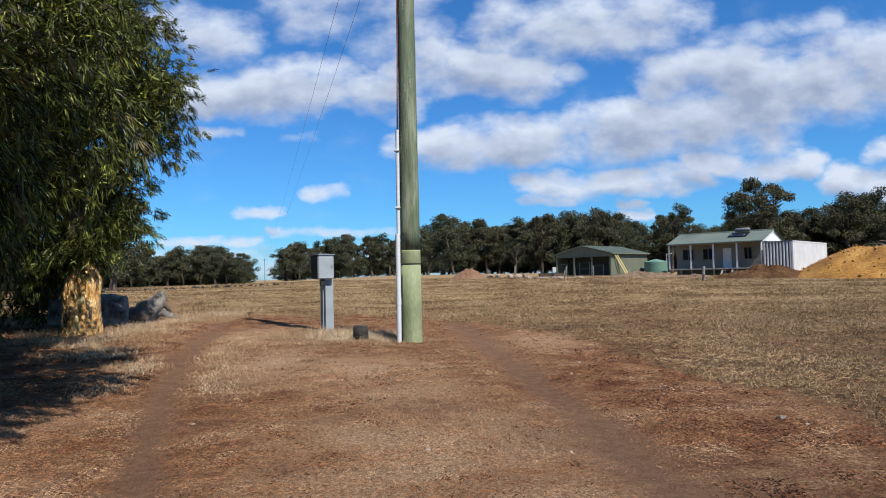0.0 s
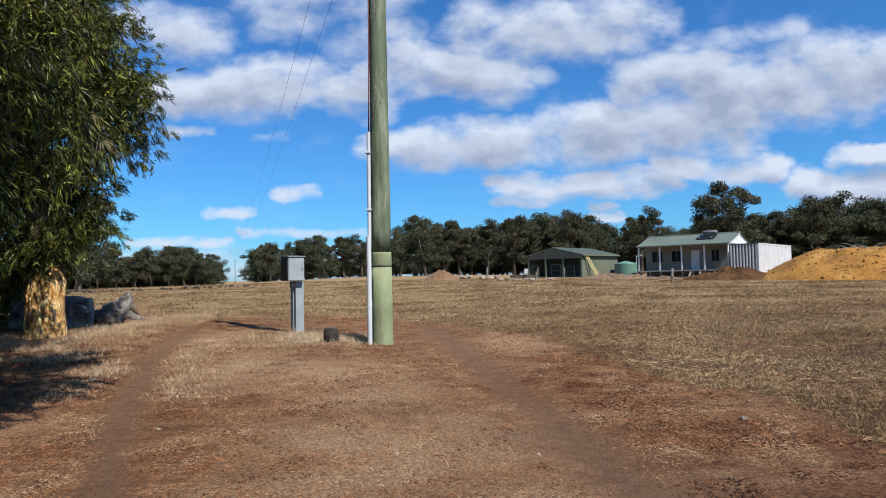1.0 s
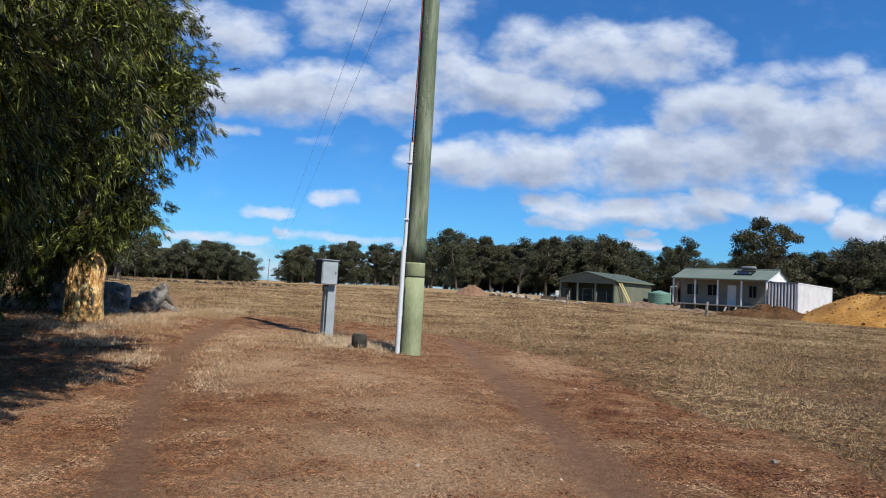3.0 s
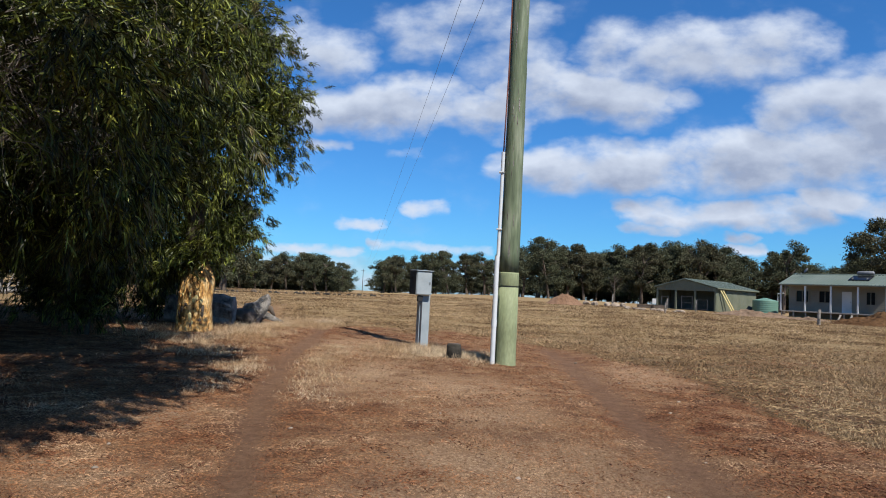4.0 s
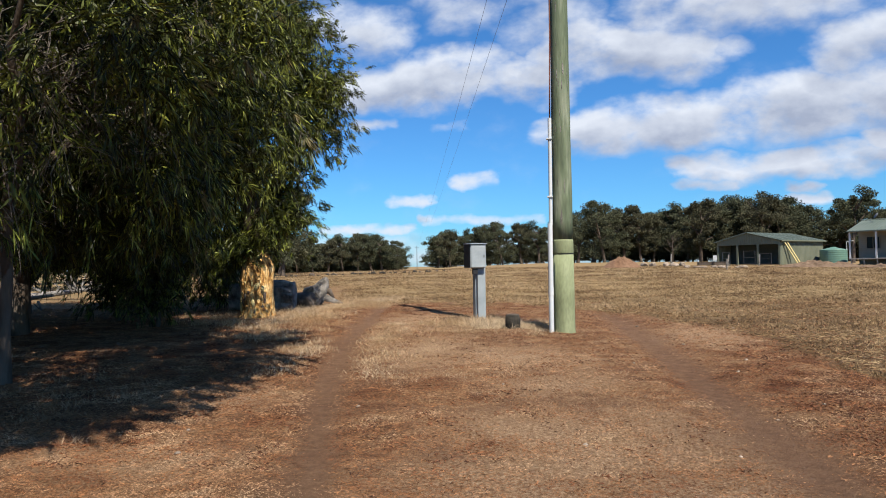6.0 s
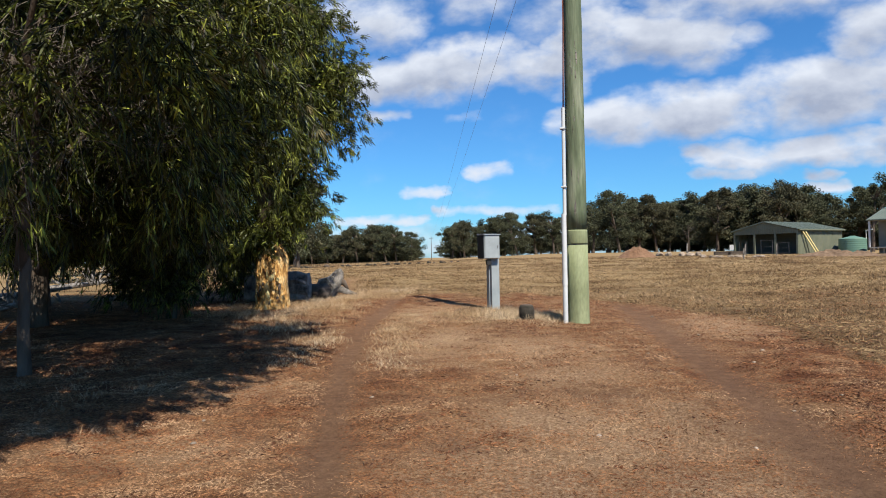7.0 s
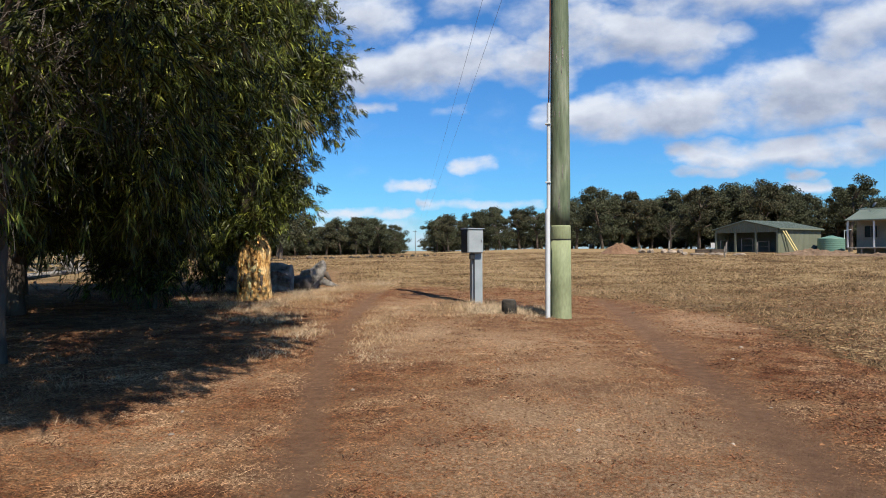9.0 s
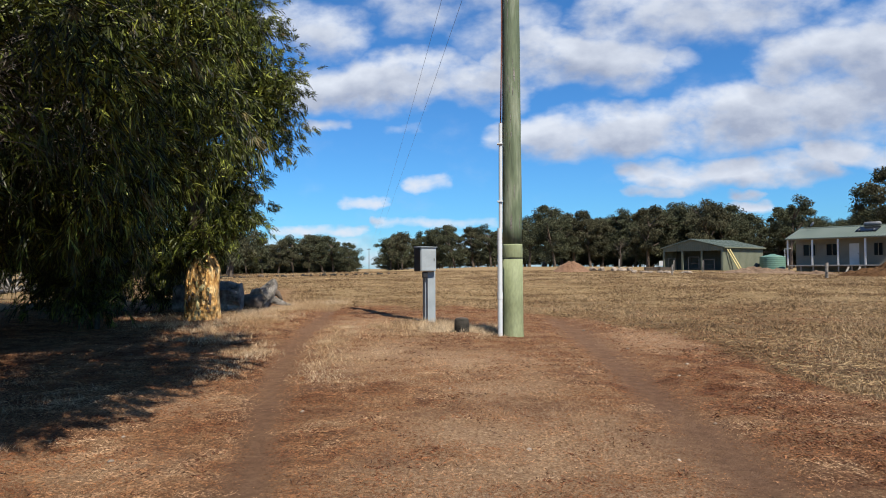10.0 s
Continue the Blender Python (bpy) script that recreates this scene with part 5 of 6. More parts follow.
def build_house():
    # origin: near front corner of the veranda
    hx, hy = 31.3, 67.0
    base = gz(hx, hy) + 0.05
    h = thing("house", "cream weatherboard cottage with green steel roof and veranda", "house", yard_pose(hx, hy, base))
    deck, eave, ridge, L, D, V = 1.70 - base, 4.33 - base, 5.47 - base, 9.7, 6.3, 1.8
    part("deck", box(-L, 0, 0.0, V, deck - 0.12, deck, 0.01), M_DECK, h, "raised timber veranda deck")
    for i in range(9):
        x = -L + 0.15 + i * (L - 0.3) / 8
        part("deck_stump", box(x - 0.05, x + 0.05, 0.08, 0.18, -0.3, deck - 0.122), M_DECK, h)
    part("wall", box(-L + 0.1, -0.1, V, D - 0.1, -0.2, eave + 0.02), M_CREAM, h, "cream boarded walls")
    # boards of the front wall
    z, k = deck + 0.02, 0
    while z < eave - 0.15:
        part("board", slab(((-L + 0.1, V - 0.03, z + 0.006), (-0.1, V - 0.03, z + 0.006), (-0.1, V - 0.004, z + 0.17), (-L + 0.1, V - 0.004, z + 0.17)), 0.012), M_CREAM, h)
        z += 0.19
    window(h, -L * 0.91, -L * 0.79, deck + 0.95, deck + 2.05, V - 0.03)
    window(h, -L * 0.68, -L * 0.57, deck + 0.95, deck + 2.05, V - 0.03)
    d = part("door", box(-L * 0.465, -L * 0.375, V - 0.075, V - 0.032, deck + 0.01, deck + 2.06, 0.008), M_WHITE, h, "white front door")
    part("handle", box(-L * 0.385, -L * 0.380, V - 0.12, V - 0.077, deck + 1.0, deck + 1.1), M_STEEL, d)
    window(h, -L * 0.24, -L * 0.165, deck + 0.9, deck + 2.05, V - 0.03)
    for i in range(5):
        x = -L + 0.08 + i * (L - 0.16) / 4
        part("veranda_post", box(x - 0.075, x + 0.075, 0.01, 0.15, deck + 0.002, eave - 0.14, 0.01), M_WHITE, h, "white veranda post")
    part("beam", box(-L, 0, 0.03, 0.13, eave - 0.138, eave - 0.03), M_CREAM, h)
    part("gutter", box(-L - 0.1, 0.1, -0.16, -0.05, eave - 0.08, eave + 0.02, 0.01), M_ROOF, h, "green steel gutter")
    part("roof", roof_sheet(-L - 0.15, 0.15, -0.06, eave + 0.02, D / 2, ridge), M_ROOF, h, "pale green ribbed steel roof")
    part("roof", roof_sheet(-L - 0.15, 0.15, D + 0.1, eave + 0.02, D / 2, ridge), M_ROOF, h, "pale green ribbed steel roof")
    part("ridge_cap", tube([(-L - 0.16, D / 2, ridge + 0.01), (0.16, D / 2, ridge + 0.01)], [0.09, 0.09], 8), M_ROOF, h)
    for x0, x1 in ((-0.1, 0.0), (-L, -L + 0.1)):
        bm = bmesh.new()
        for x in (x0, x1):
            bm.faces.new([bm.verts.new(c) for c in ((x, 0.02, eave - 0.03), (x, D, eave - 0.03), (x, D / 2, ridge - 0.06))])
        bmesh.ops.bridge_loops(bm, edges=bm.edges[:])
        part("gable", bm, M_WHITE, h, "white boarded gable end")
        part("bargeboard", slab(((x1 + 0.0, -0.06, eave + 0.0), (x1 + 0.12, -0.06, eave + 0.0), (x1 + 0.12, D / 2, ridge - 0.04), (x1, D / 2, ridge - 0.04)), 0.16), M_WHITE, h)
    part("downpipe", tube([(-0.02, -0.08, -0.2), (-0.02, -0.08, eave - 0.1)], [0.05, 0.05], 8), M_WHITE, h)
    # solar water heater on the roof slope
    rise = (ridge - eave) / (D / 2)
    zz = lambda y: eave + 0.06 + rise * y
    s = thing("solar_heater", "solar water heater with white tank on the roof", "water heater", yard_pose(hx, hy, base))
    part("panel", slab(((-3.75, 1.2, zz(1.2) + 0.10), (-1.95, 1.2, zz(1.2) + 0.10), (-1.95, 2.45, zz(2.45) + 0.10), (-3.75, 2.45, zz(2.45) + 0.10)), 0.08), M_GLASS, s, "dark solar collector panel")
    part("tank", tube([(-3.55, 2.75, zz(2.75) + 0.24), (-3.45, 2.75, zz(2.75) + 0.24), (-2.15, 2.75, zz(2.75) + 0.24), (-2.05, 2.75, zz(2.75) + 0.24)], [0.12, 0.21, 0.21, 0.12], 14), M_STEEL, s, "pale metal storage tank", smooth=True)
    for x in (-3.5, -2.2):
        part("bracket", box(x - 0.03, x + 0.03, 1.3, 2.8, zz(2.0) - 0.30, zz(2.0) + 0.02), M_STEEL, s)
    c = thing("satellite_dish", "small dark satellite dish on the cottage roof", "dish", yard_pose(hx, hy, base))
    part("mast", tube([(-8.6, 2.2, zz(2.2) - 0.1), (-8.6, 2.2, zz(2.2) + 0.45)], [0.03, 0.03], 8), M_STEEL, c)
    dish = bmesh.new()
    bmesh.ops.create_uvsphere(dish, u_segments=18, v_segments=10, radius=0.9)
    bmesh.ops.delete(dish, geom=[v for v in dish.verts if v.co.z > -0.74], context="VERTS")
    bmesh.ops.solidify(dish, geom=dish.faces[:], thickness=0.03)
    part("reflector", dish, M_STEEL, c, "shallow dark dish", smooth=True).matrix_basis = pose(-8.6, 2.0, zz(2.2) + 1.0, 60, 0, -40) @ Matrix.Translation((0, 0, 0.2))
    # loose boards leaning on the deck
    for k, x in enumerate((-3.9, -2.9)):
        b = part("board", box(-0.08, 0.08, -0.02, 0.02, 0, 0.66, 0.004), M_DECK)
        b.matrix_basis = yard_pose(hx, hy, base) @ pose(x, -0.62, -0.02, -28, 12, 0)
        tagged(b, "pale loose board leaning on the veranda deck", "board", "leaning boards")


build_house()


def build_container():
    cx, cy = 32.8, 64.0
    base = gz(cx, cy) + 0.25
    top = 4.14 - base
    c = thing("shipping_container", "white steel shipping container with a ribbed end", "container", pose(cx, cy, base, 0, 0, math.degrees(math.atan2(-0.673, 0.739))))
    W, L = 2.6, 12.2
    part("body", box(-W + 0.02, -0.004, 0.06, L - 0.004, 0.002, top - 0.002), M_CONT, c)
    part("end_panel", ribbed(-W + 0.12, -0.12, 0.14, top - 0.10, 0.058, 0.055, 0.29), M_CONT, c, "ribbed white end wall")
    # dark strips stand for the shadows in the corrugation
    for k in range(8):
        x = -W + 0.12 + 0.29 * k
        part("rib_recess", box(x + 0.01, min(x + 0.12, -0.12), 0.050, 0.0575, 0.15, top - 0.11), M_CONT_DARK, c, "shade between ribs as a dark strip")
    part("side_panel", ribbed(0, L - 0.3, 0.14, top - 0.10, 0, 0.03, 0.28), M_CONT, c, "white long side").matrix_basis = pose(0.0, 0.15, 0, 0, 0, 90)
    for x in (-W + 0.06, -0.06):
        part("corner_post", box(x - 0.07, x + 0.07, -0.01, 0.10, -0.05, top, 0.01), M_CONT, c)
    part("corner_post", box(-0.12, 0.035, L - 0.12, L, -0.05, top, 0.01), M_CONT, c)
    part("top_rail", box(-W, 0.0, -0.012, 0.10, top - 0.10, top + 0.005, 0.01), M_CONT_DARK, c)
    part("bottom_rail", box(-W, 0.0, -0.012, 0.10, -0.05, 0.12, 0.01), M_CONT_DARK, c)
    part("side_rail", box(-0.03, 0.04, 0.12, L - 0.13, top - 0.11, top + 0.004, 0.008), M_CONT, c)
    part("side_rail", box(-0.03, 0.04, 0.12, L - 0.13, -0.05, 0.13, 0.008), M_CONT, c)
    for k in range(4):
        b = part("concrete_block", box(-0.2, 0.2, -0.2, 0.2, 0, 0.36, 0.01), M_STONE)
        x, y = (-0.3, 0.4) if k == 0 else (-W + 0.3, 0.4) if k == 1 else (-0.3, L - 0.5) if k == 2 else (-W + 0.3, L - 0.5)
        b.matrix_basis = c.matrix_basis @ pose(x, y, -0.41)
        tagged(b, "grey concrete block under the shipping container", "block", "container blocks")


build_container()


def build_shed():
    sx, sy = 19.2, 78.0
    base = gz(sx, sy) - 0.05
    s = thing("shed", "green steel farm shed with three open bays", "shed", yard_pose(sx, sy, base))
    W, D, eave, ridge = 7.5, 8.6, 3.78 - base, 4.68 - base
    part("back_wall", ribbed(-W, 0, 0, eave, D, 0.03, 0.3), M_SHED, s)
    part("side_wall", ribbed(0, D, 0, eave, 0, 0.025, 0.25), M_SHED, s, "green ribbed side wall").matrix_basis = pose(0, 0, 0, 0, 0, 90)
    part("side_wall", ribbed(0, D, 0, eave, 0, 0.025, 0.25), M_SHED, s, "green ribbed side wall").matrix_basis = pose(-W, 0, 0, 0, 0, 90)
    part("floor", box(-W, 0, 0.1, D - 0.05, -0.1, 0.03), M_DARK_IN, s, "dark dirt floor")
    # a dark sheet across the open bays stands for the shade inside
    part("inner_wall", box(-W + 0.05, -0.05, 2.6, 2.66, 0.03, eave), M_DARK_IN, s, "dark sheet standing for the shade in the bays")
    bm = bmesh.new()
    for y in (-0.02, 0.06):
        bm.faces.new([bm.verts.new(c) for c in ((-W, y, eave - 0.42), (0, y, eave - 0.42), (0, y, eave), (-W / 2, y, ridge - 0.03), (-W, y, eave))])
    bmesh.ops.bridge_loops(bm, edges=bm.edges[:])
    part("gable", bm, M_SHED, s, "green ribbed gable")
    x = -W + 0.15
    while x < -0.1:
        top = eave + (ridge - eave) * (1 - abs(x + W / 2) / (W / 2)) - 0.06
        part("gable_rib", box(x, x + 0.05, -0.05, -0.022, eave - 0.41, top), M_SHED, s)
        x += 0.25
    for k in range(4):
        x = -W + 0.1 + k * (W - 0.2) / 3
        part("door_post", box(x - 0.1, x + 0.1, -0.06, 0.10, -0.1, eave - 0.422, 0.01), M_SHED, s)
    fall = (ridge - eave) / (W / 2)
    for k in (0, 1):
        # slope built with its eave at y = -0.25, then turned about the ridge
        ob = part("roof", roof_sheet(0, D + 0.3, -0.25, eave - 0.25 * fall, W / 2, ridge), M_ROOF, s, "pale green ribbed steel roof")
        ob.matrix_basis = pose(0, -0.2, 0.03, 0, 0, 90) if k == 0 else pose(-W, D + 0.1, 0.03, 0, 0, -90)
    part("gutter", box(0.20, 0.34, -0.2, D + 0.1, eave - 0.16, eave - 0.03, 0.01), M_SHED, s, "green gutter")
    # long timbers leaning on the side wall
    for k, y in enumerate((0.45, 0.95)):
        b = part("plank", box(-0.03, 0.03, -0.09, 0.09, 0, 2.95, 0.006), M_TIMBER)
        b.matrix_basis = yard_pose(sx, sy, base) @ pose(0.85, y + 1.55, -0.02, 30, -15, 0)
        tagged(b, "long yellow timber plank leaning on the shed wall", "plank", "leaning planks")
    # gates and fence panels in front of the bays
    for x, y, w, hgt in ((-5.3, -1.6, 0.9, 1.5), (-2.6, -1.5, 1.3, 1.6), (-0.8, -1.4, 1.2, 1.3)):
        g = thing("steel_gate", "dark pipe gate panel before the open shed", "gate", yard_pose(sx, sy, base) @ pose(x, y, 0))
        for a in (-w / 2, w / 2):
            part("upright", tube([(a, 0, -0.1), (a, 0, hgt)], [0.022, 0.022], 8), M_BOX_DARK, g)
        for z in (0.25, hgt * 0.55, hgt - 0.03):
            part("rail", tube([(-w / 2, 0, z), (w / 2, 0, z)], [0.014, 0.014], 8), M_BOX_DARK, g)
    b = thing("tarpaulin_heap", "dark tarpaulin heap beside the shed wall", "heap", yard_pose(sx, sy, base))
    bm = bmesh.new()
    bmesh.ops.create_icosphere(bm, subdivisions=3, radius=1.0)
    for v in bm.verts:
        v.co *= 1 + 0.3 * noise.noise(v.co * 2)
        v.co = Vector((v.co.x * 0.5, v.co.y * 0.9, max(v.co.z, -0.2) * 0.75))
    ob = part("heap", bm, M_DARK_IN, b, smooth=True)
    ob.matrix_basis = pose(1.0, 5.4, 0.1)
    return base


build_shed()


def build_tank():
    x, y = 24.9, 80.0
    t = thing("water_tank", "green ribbed plastic rainwater tank behind the cottage", "water tank", pose(x, y, gz(x, y) - 0.05))
    zs, rs = [], []
    for i in range(22):
        z = i * 0.075
        zs.append(z)
        rs.append(1.30 + (0.025 if i % 3 == 0 else 0))
    part("body", tube([(0, 0, z) for z in zs], rs, 28), M_TANK, t, smooth=True)
    part("lid", tube([(0, 0, 1.575), (0, 0, 1.62), (0, 0, 1.80), (0, 0, 1.86), (0, 0, 1.90)], [1.30, 1.22, 0.5, 0.28, 0.26], 28), M_TANK, t, "shallow cone lid", smooth=True)
    part("inlet_pipe", tube([(1.1, -0.6, 1.5), (1.1, -0.6, 2.4), (1.6, -1.0, 2.5)], [0.05, 0.05, 0.05], 8), M_WHITE, t, "white inlet pipe")


build_tank()


def heap(name, label, x, y, rx, ry, h, mat, seed, power=1.0, rough=0.12, turn=0.0, flat=False):
    """A heap of loose soil as a lumpy mound set into the ground."""
    n = 110
    g = np.linspace(-1.15, 1.15, n)
    gx, gy = np.meshgrid(g, g)
    r = np.hypot(gx, gy)
    prof = np.clip(1.12 - r, 0, 1)
    prof = np.clip(prof * power, 0, 1)
    prof = prof * (1.35 - 0.35 * prof) if not flat else prof * (1 - 0.12 * prof) + 0.12 * np.clip(1.1 - r, 0, 1)
    lump_n = smooth_noise(gx * rx + 50, gy * ry + 50, 0.22 * rx, seed) - 0.5
    fine_n = smooth_noise(gx * rx + 90, gy * ry + 90, 0.07 * rx, seed + 1) - 0.5
    clod = smooth_noise(gx * rx + 30, gy * ry + 30, 0.045 * rx, seed + 2) - 0.5
    z = h * prof * (1 + rough * 2.2 * lump_n + 1.2 * rough * fine_n + 0.8 * rough * clod) - 0.12
    c, s = math.cos(radians(turn)), math.sin(radians(turn))
    wx, wy = x + gx * rx * c - gy * ry * s, y + gx * rx * s + gy * ry * c
    zz = ground_z(wx, wy) + z
    idx = np.arange(n * n).reshape(n, n)
    f = np.stack([idx[:-1, :-1], idx[:-1, 1:], idx[1:, 1:], idx[1:, :-1]], -1).reshape(-1, 4)
    me = array_mesh(name, np.stack([wx - x, wy - y, zz], -1).reshape(-1, 3), f, mat)
    me.polygons.foreach_set("use_smooth", [True] * len(me.polygons))
    ob = new(name, me)
    ob.location = (x, y, 0)
    return tagged(ob, label, "soil mound")


SAND = heap("sand_mound", "large heap of yellow sand beside the container", 42.6, 52.5, 13.6, 10.5, 2.75, M_SAND, 60, 2.6, 0.085, flat=True)
heap("soil_mound", "dark brown soil heap before the cottage", 26.6, 56.0, 4.3, 2.6, 0.92, M_DARK_SOIL, 62, 1.2, 0.28)
heap("soil_mound", "dark brown soil heap before the cottage", 23.0, 53.5, 2.2, 1.3, 0.38, M_DARK_SOIL, 64, 1.2, 0.3)
heap("soil_mound", "small red soil heap out in the paddock", 2.55, 66.0, 1.75, 1.5, 1.02, M_RED_SOIL, 66, 1.1, 0.12)
heap("soil_mound", "low bank of brown soil before the shed", 18.6, 63.0, 3.4, 1.5, 0.55, M_BANK_SOIL, 68, 1.2, 0.3)
heap("soil_mound", "low bank of brown soil before the shed", 21.8, 60.0, 2.2, 1.2, 0.35, M_BANK_SOIL, 70, 1.2, 0.3)


def build_clods(mound, count, lo, hi, mat, label):
    """Loose clods lying on the flanks of a mound."""
    r = np.random.default_rng(81)
    me = mound.data
    co = np.empty(len(me.vertices) * 3, dtype=np.float32)
    me.vertices.foreach_get("co", co)
    co = co.reshape(-1, 3)
    high = co[:, 2] - ground_z(co[:, 0] + mound.location.x, co[:, 1] + mound.location.y)
    good = np.nonzero((high > 0.15) & (co[:, 1] < 4))[0]
    at = co[r.choice(good, count)] + r.normal(size=(count, 3)) * np.array([0.1, 0.1, 0.0])
    size = lo + (hi - lo) * r.random(count) ** 3
    shape = np.array([(1, 0, 0), (-1, 0, 0), (0, 1, 0), (0, -1, 0), (0, 0, 1), (0, 0, -1)], float)
    v = at[:, None, :] + shape[None] * size[:, None, None] * r.uniform(0.6, 1.3, (count, 6, 1)) + r.normal(size=(count, 6, 3)) * 0.2 * size[:, None, None]
    f = np.array([(0, 2, 4), (2, 1, 4), (1, 3, 4), (3, 0, 4), (2, 0, 5), (1, 2, 5), (3, 1, 5), (0, 3, 5)])
    f = (f[None] + 6 * np.arange(count)[:, None, None]).reshape(-1, 3)
    tagged(part("clods", array_mesh("clods", v.reshape(-1, 3), f, mat), None, mound, label), kind="stuff")


M_CLOD = material("sand_clod", [(0.12, 0.0496, 0.0096), (0.24, 0.12, 0.028), (0.368, 0.216, 0.068)], 0.95, 0.6, fine=3, fine_amount=0.3, island=0.6)
build_clods(SAND, 2600, 0.03, 0.13, M_CLOD, "broken yellow sand clods")


def build_posts():
    for x, y, h, r in ((18.0, 47.3, 1.0, 0.10), (8.0, 76.0, 1.25, 0.08), (9.45, 53.2, 0.8, 0.05), (12.6, 70.0, 1.1, 0.06), (14.9, 68.0, 1.1, 0.05)):
        p = part("fence_post", tube([(0, 0, -0.2), (0, 0, h * 0.6), (0.02, 0, h)], [r, r, r * 0.9], 9, wobble=0.3), M_GREY_WOOD)
        p.location = (x, y, gz(x, y))
        tagged(p, "weathered grey timber fence post in dry stubble", "fence post", "fence posts")
    # rubble and pale limbs strewn before the shed
    r = np.random.default_rng(17)
    for i in range(26):
        x = 7.6 + 5.2 * r.random()
        y = 60 + 4 * r.random()
        s = r.uniform(0.08, 0.2)
        lump("rubble", "pale broken rubble piece lying in the stubble", "rubble", x, y, (s * 1.5, s, s * 0.8), M_STONE, i, 0.4, 0.25, r.uniform(0, 360), "rubble before the shed")
    for i in range(5):
        x, y = 4.8 + 0.9 * i + r.random() * 0.4, 70 + 3 * r.random()
        lump("rubble", "pale broken rubble piece lying in the stubble", "rubble", x, y, (0.42, 0.3, 0.26), M_STONE, 40 + i, 0.5, 0.25, r.uniform(0, 360), "rubble before the shed")


build_posts()


def build_pallets():
    x, y = 11.0, 74.0
    for k in range(2):
        p = thing("pallet", "dark timber pallet lying by the shed yard", "pallet", pose(x + 1.5 * k, y + 1.2 * k, gz(x, y) + 0.02, 0, 0, 15 * k), "pallets")
        for i in range(3):
            part("bearer", box(-0.6, 0.6, -0.55 + 0.5 * i, -0.45 + 0.5 * i, 0, 0.28), M_BARK, p)
        for i in range(6):
            part("slat", box(-0.6 + 0.21 * i, -0.45 + 0.21 * i, -0.58, 0.58, 0.282, 0.36), M_BARK, p)


build_pallets()


def build_car():
    x, y = 17.2, 92.0
    c = thing("car", "white utility vehicle parked beside the shed", "car", pose(x, y, gz(x, y), 0, 0, -20))
    bm = bmesh.new()
    outline = [(-2.3, 0.45), (2.2, 0.45), (2.3, 0.95), (1.2, 1.05), (0.6, 1.7), (-0.7, 1.72), (-0.95, 1.1), (-2.3, 1.1)]
    for s in (-0.85, 0.85):
        bm.faces.new([bm.verts.new((a, s, b)) for a, b in outline])
    bmesh.ops.bridge_loops(bm, edges=bm.edges[:])
    bmesh.ops.recalc_face_normals(bm, faces=bm.faces[:])
    part("body", bm, M_WHITE, c)
    part("side_window", box(-0.65, 0.55, -0.862, -0.852, 1.12, 1.6), M_GLASS, c)
    part("windscreen", slab(((0.68, -0.75, 1.66), (1.24, -0.75, 1.07), (1.24, 0.75, 1.07), (0.68, 0.75, 1.66)), -0.02), M_GLASS, c)
    for wx in (-1.5, 1.45):
        for s in (-0.8, 0.8):
            w = part("wheel", tube([(wx, s - 0.12, 0.36), (wx, s + 0.12, 0.36)], [0.36, 0.36], 16), M_RUBBER, c)
            part("rim", tube([(wx, s - 0.13, 0.36), (wx, s + 0.13, 0.36)], [0.2, 0.2], 12), M_STEEL, w)


build_car()


def build_sapling():
    x, y = 9.0, 84.0
    s = thing("sapling", "bare young tree with thin grey branches", "tree", pose(x, y, gz(x, y) - 0.05))
    part("trunk", tube([(0, 0, 0), (0.05, 0, 1.6), (0, 0, 3.6)], [0.07, 0.05, 0.02], 8), M_BARK, s)
    r = np.random.default_rng(23)
    for i in range(16):
        a, z = r.uniform(0, 6.28), r.uniform(1.3, 3.3)
        e = Vector((math.cos(a) * r.uniform(0.5, 1.1), math.sin(a) * r.uniform(0.5, 1.1), z + r.uniform(0.5, 1.0)))
        part("branch", tube([(0.02, 0, z), Vector((0, 0, z)).lerp(e, 0.5), e], [0.02, 0.015, 0.008], 5), M_BARK, s)


build_sapling()


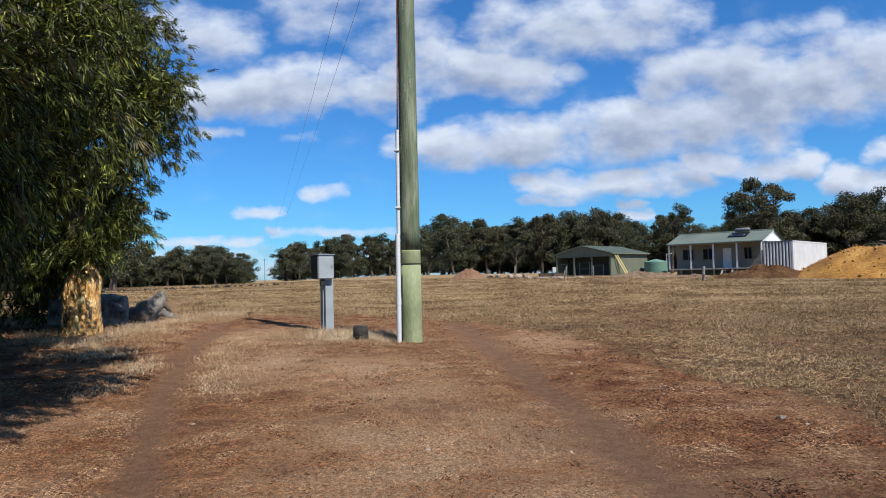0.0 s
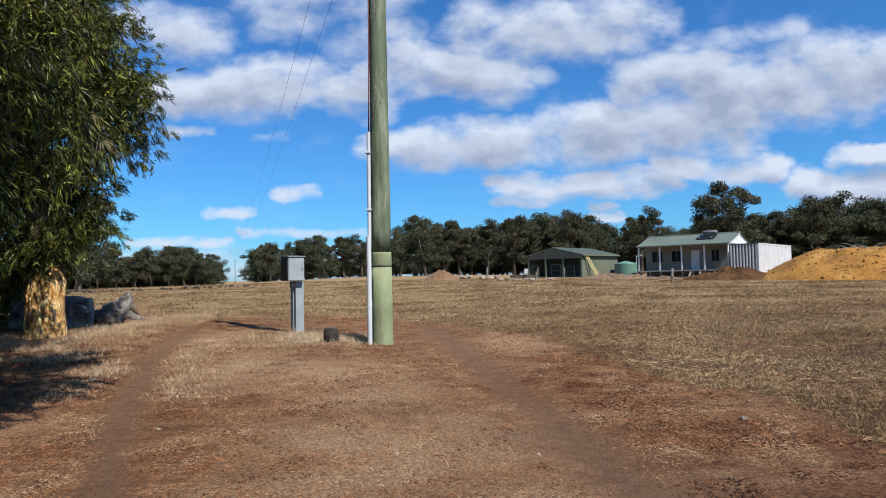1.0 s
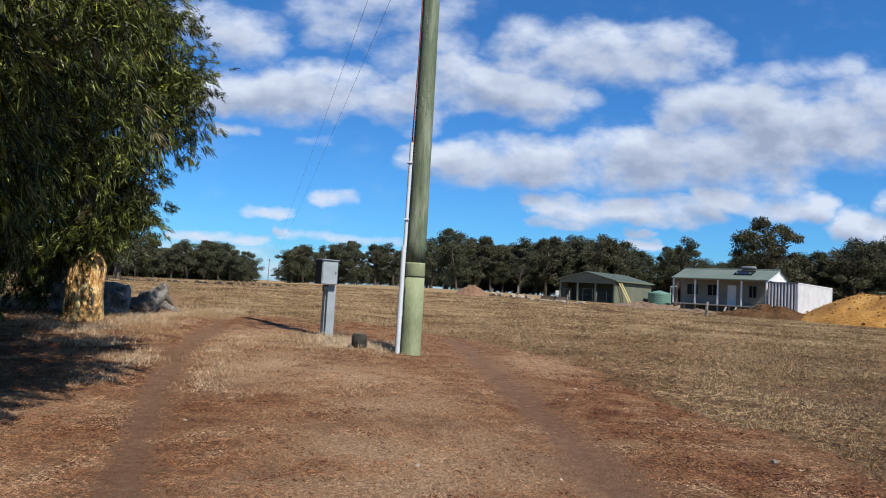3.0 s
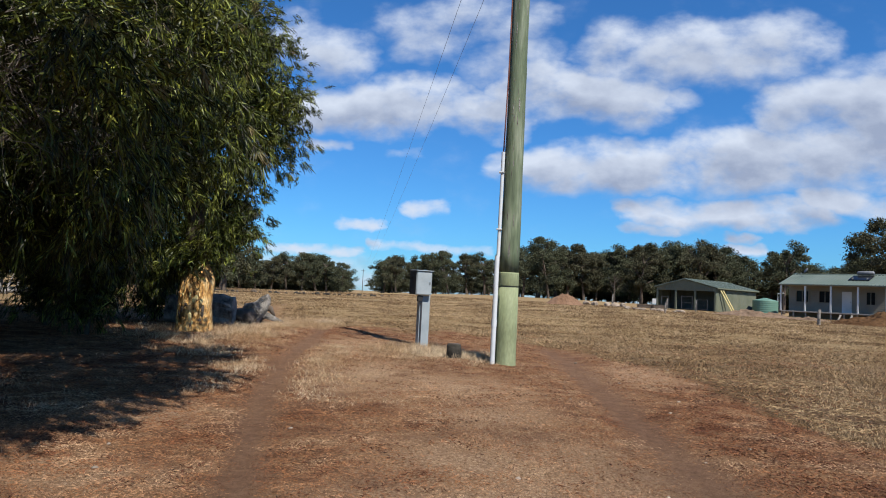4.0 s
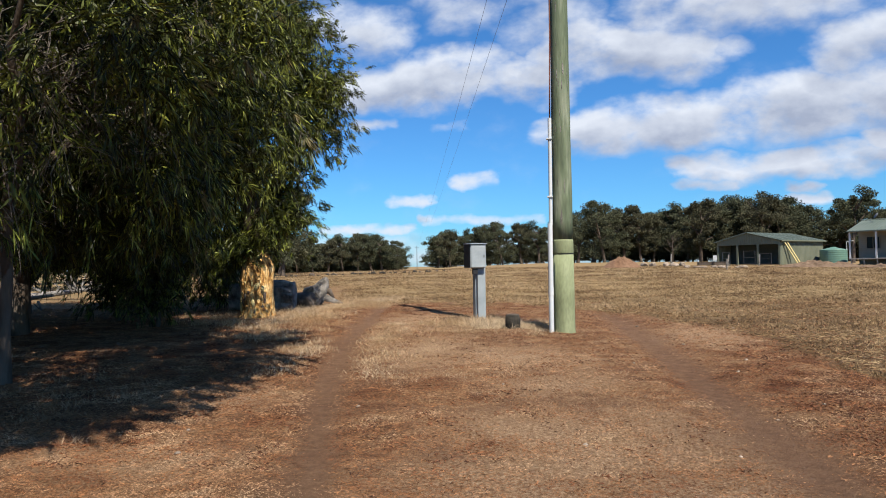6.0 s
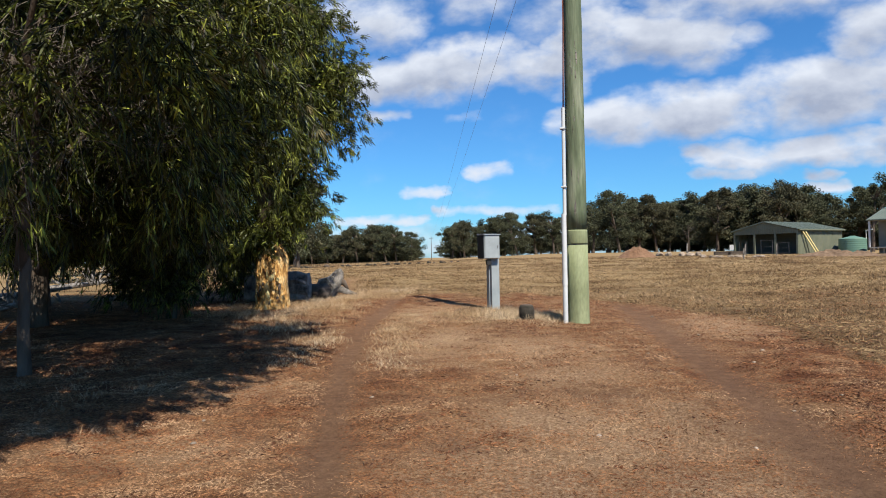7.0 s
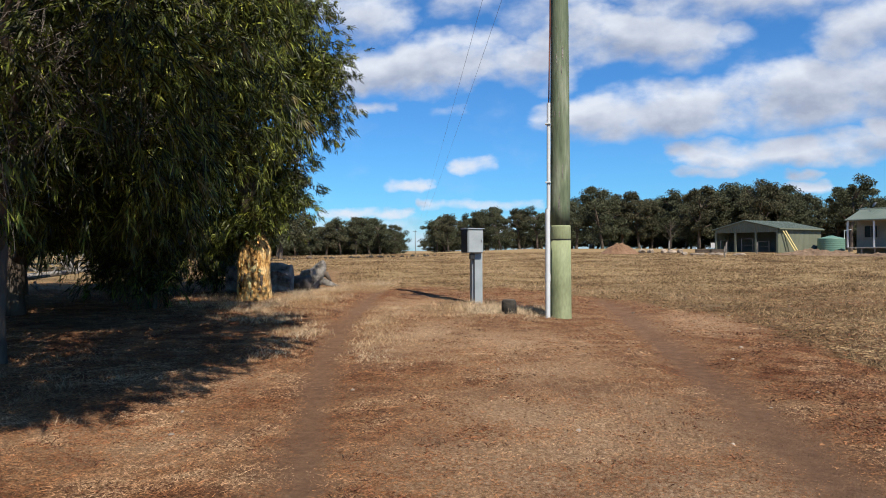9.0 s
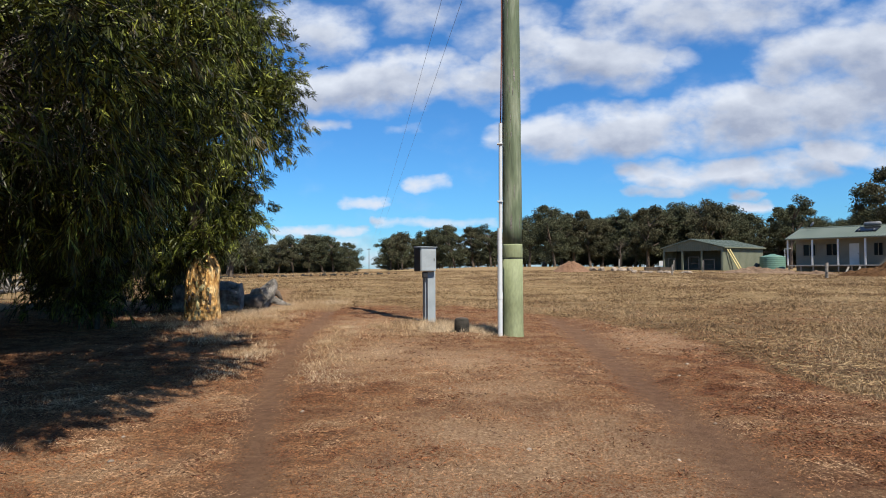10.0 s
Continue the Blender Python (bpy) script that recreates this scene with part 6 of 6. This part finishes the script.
def build_deadwood():
    """Bare fallen boughs on the ground behind the tree row."""
    r = np.random.default_rng(29)
    for x, y, n, sc in ((-13.5, 13.0, 12, 1.0), (-16.5, 16.5, 12, 1.2), (-12.5, 17.0, 9, 0.9), (-10.2, 9.0, 9, 0.8), (-18.5, 21.0, 10, 1.3)):
        b = thing("fallen_bough", "bare grey fallen bough lying in the tree shade", "bough", pose(x, y, gz(x, y), 0, 0, r.uniform(-40, 40)), "fallen boughs")
        part("stem", tube([(-1.6 * sc, 0, 0.08), (0, 0.1, 0.22 * sc), (1.5 * sc, 0, 0.35 * sc)], [0.10 * sc, 0.07 * sc, 0.03 * sc], 8, wobble=0.3), M_GREY_WOOD, b)
        for i in range(n):
            t = r.uniform(-1.2, 1.4) * sc
            a = r.uniform(-1, 1)
            e = Vector((t + a * 0.5, r.uniform(-0.7, 0.7), r.uniform(0.1, 1.3) * sc))
            part("branch", tube([(t, 0.05, 0.2 * sc), Vector((t, 0.05, 0.2 * sc)).lerp(e, 0.5) + Vector(r.normal(size=3) * 0.08), e], [0.035 * sc, 0.022 * sc, 0.008], 5), M_GREY_WOOD, b)


build_deadwood()


def build_stump_row():
    """A broken line of dark clods and old stumps along the far edge of the paddock."""
    r = np.random.default_rng(53)
    for i in range(44):
        t = (i + r.uniform(-0.35, 0.35)) / 43
        x, y = -26.0 + 13.0 * t, 44.0 + 15.0 * t + r.normal() * 0.5
        if r.random() < 0.75:
            s = r.uniform(0.07, 0.16)
            lump("old_stump", "low dark weathered stump at the paddock's far edge", "stump", x, y, (s * 1.3, s, s * 0.9), M_CHAR if r.random() < 0.75 else M_BARK, i, 0.5, 0.25, r.uniform(0, 360), "stumps along the paddock")


build_stump_row()


def build_brush():
    """Dry cut branches lying on top of the sand mound."""
    r = np.random.default_rng(37)
    b = thing("brush_pile", "pale dry cut branches lying on the sand mound", "branches", pose(35.2, 52.0, gz(35.2, 52.0) + 2.15))
    for i in range(18):
        a = r.uniform(-0.5, 0.5) + (math.pi if r.random() < 0.5 else 0)
        s0 = Vector((r.normal() * 0.8, r.normal() * 0.4, 0.15 + r.random() * 0.15))
        e = s0 + Vector((math.cos(a) * r.uniform(0.5, 1.1), math.sin(a), r.uniform(-0.1, 0.4)))
        part("branch", tube([s0, s0.lerp(e, 0.5) + Vector((0, 0, 0.12)), e], [0.035, 0.025, 0.012], 5), M_PALE_BARK, b)


build_brush()
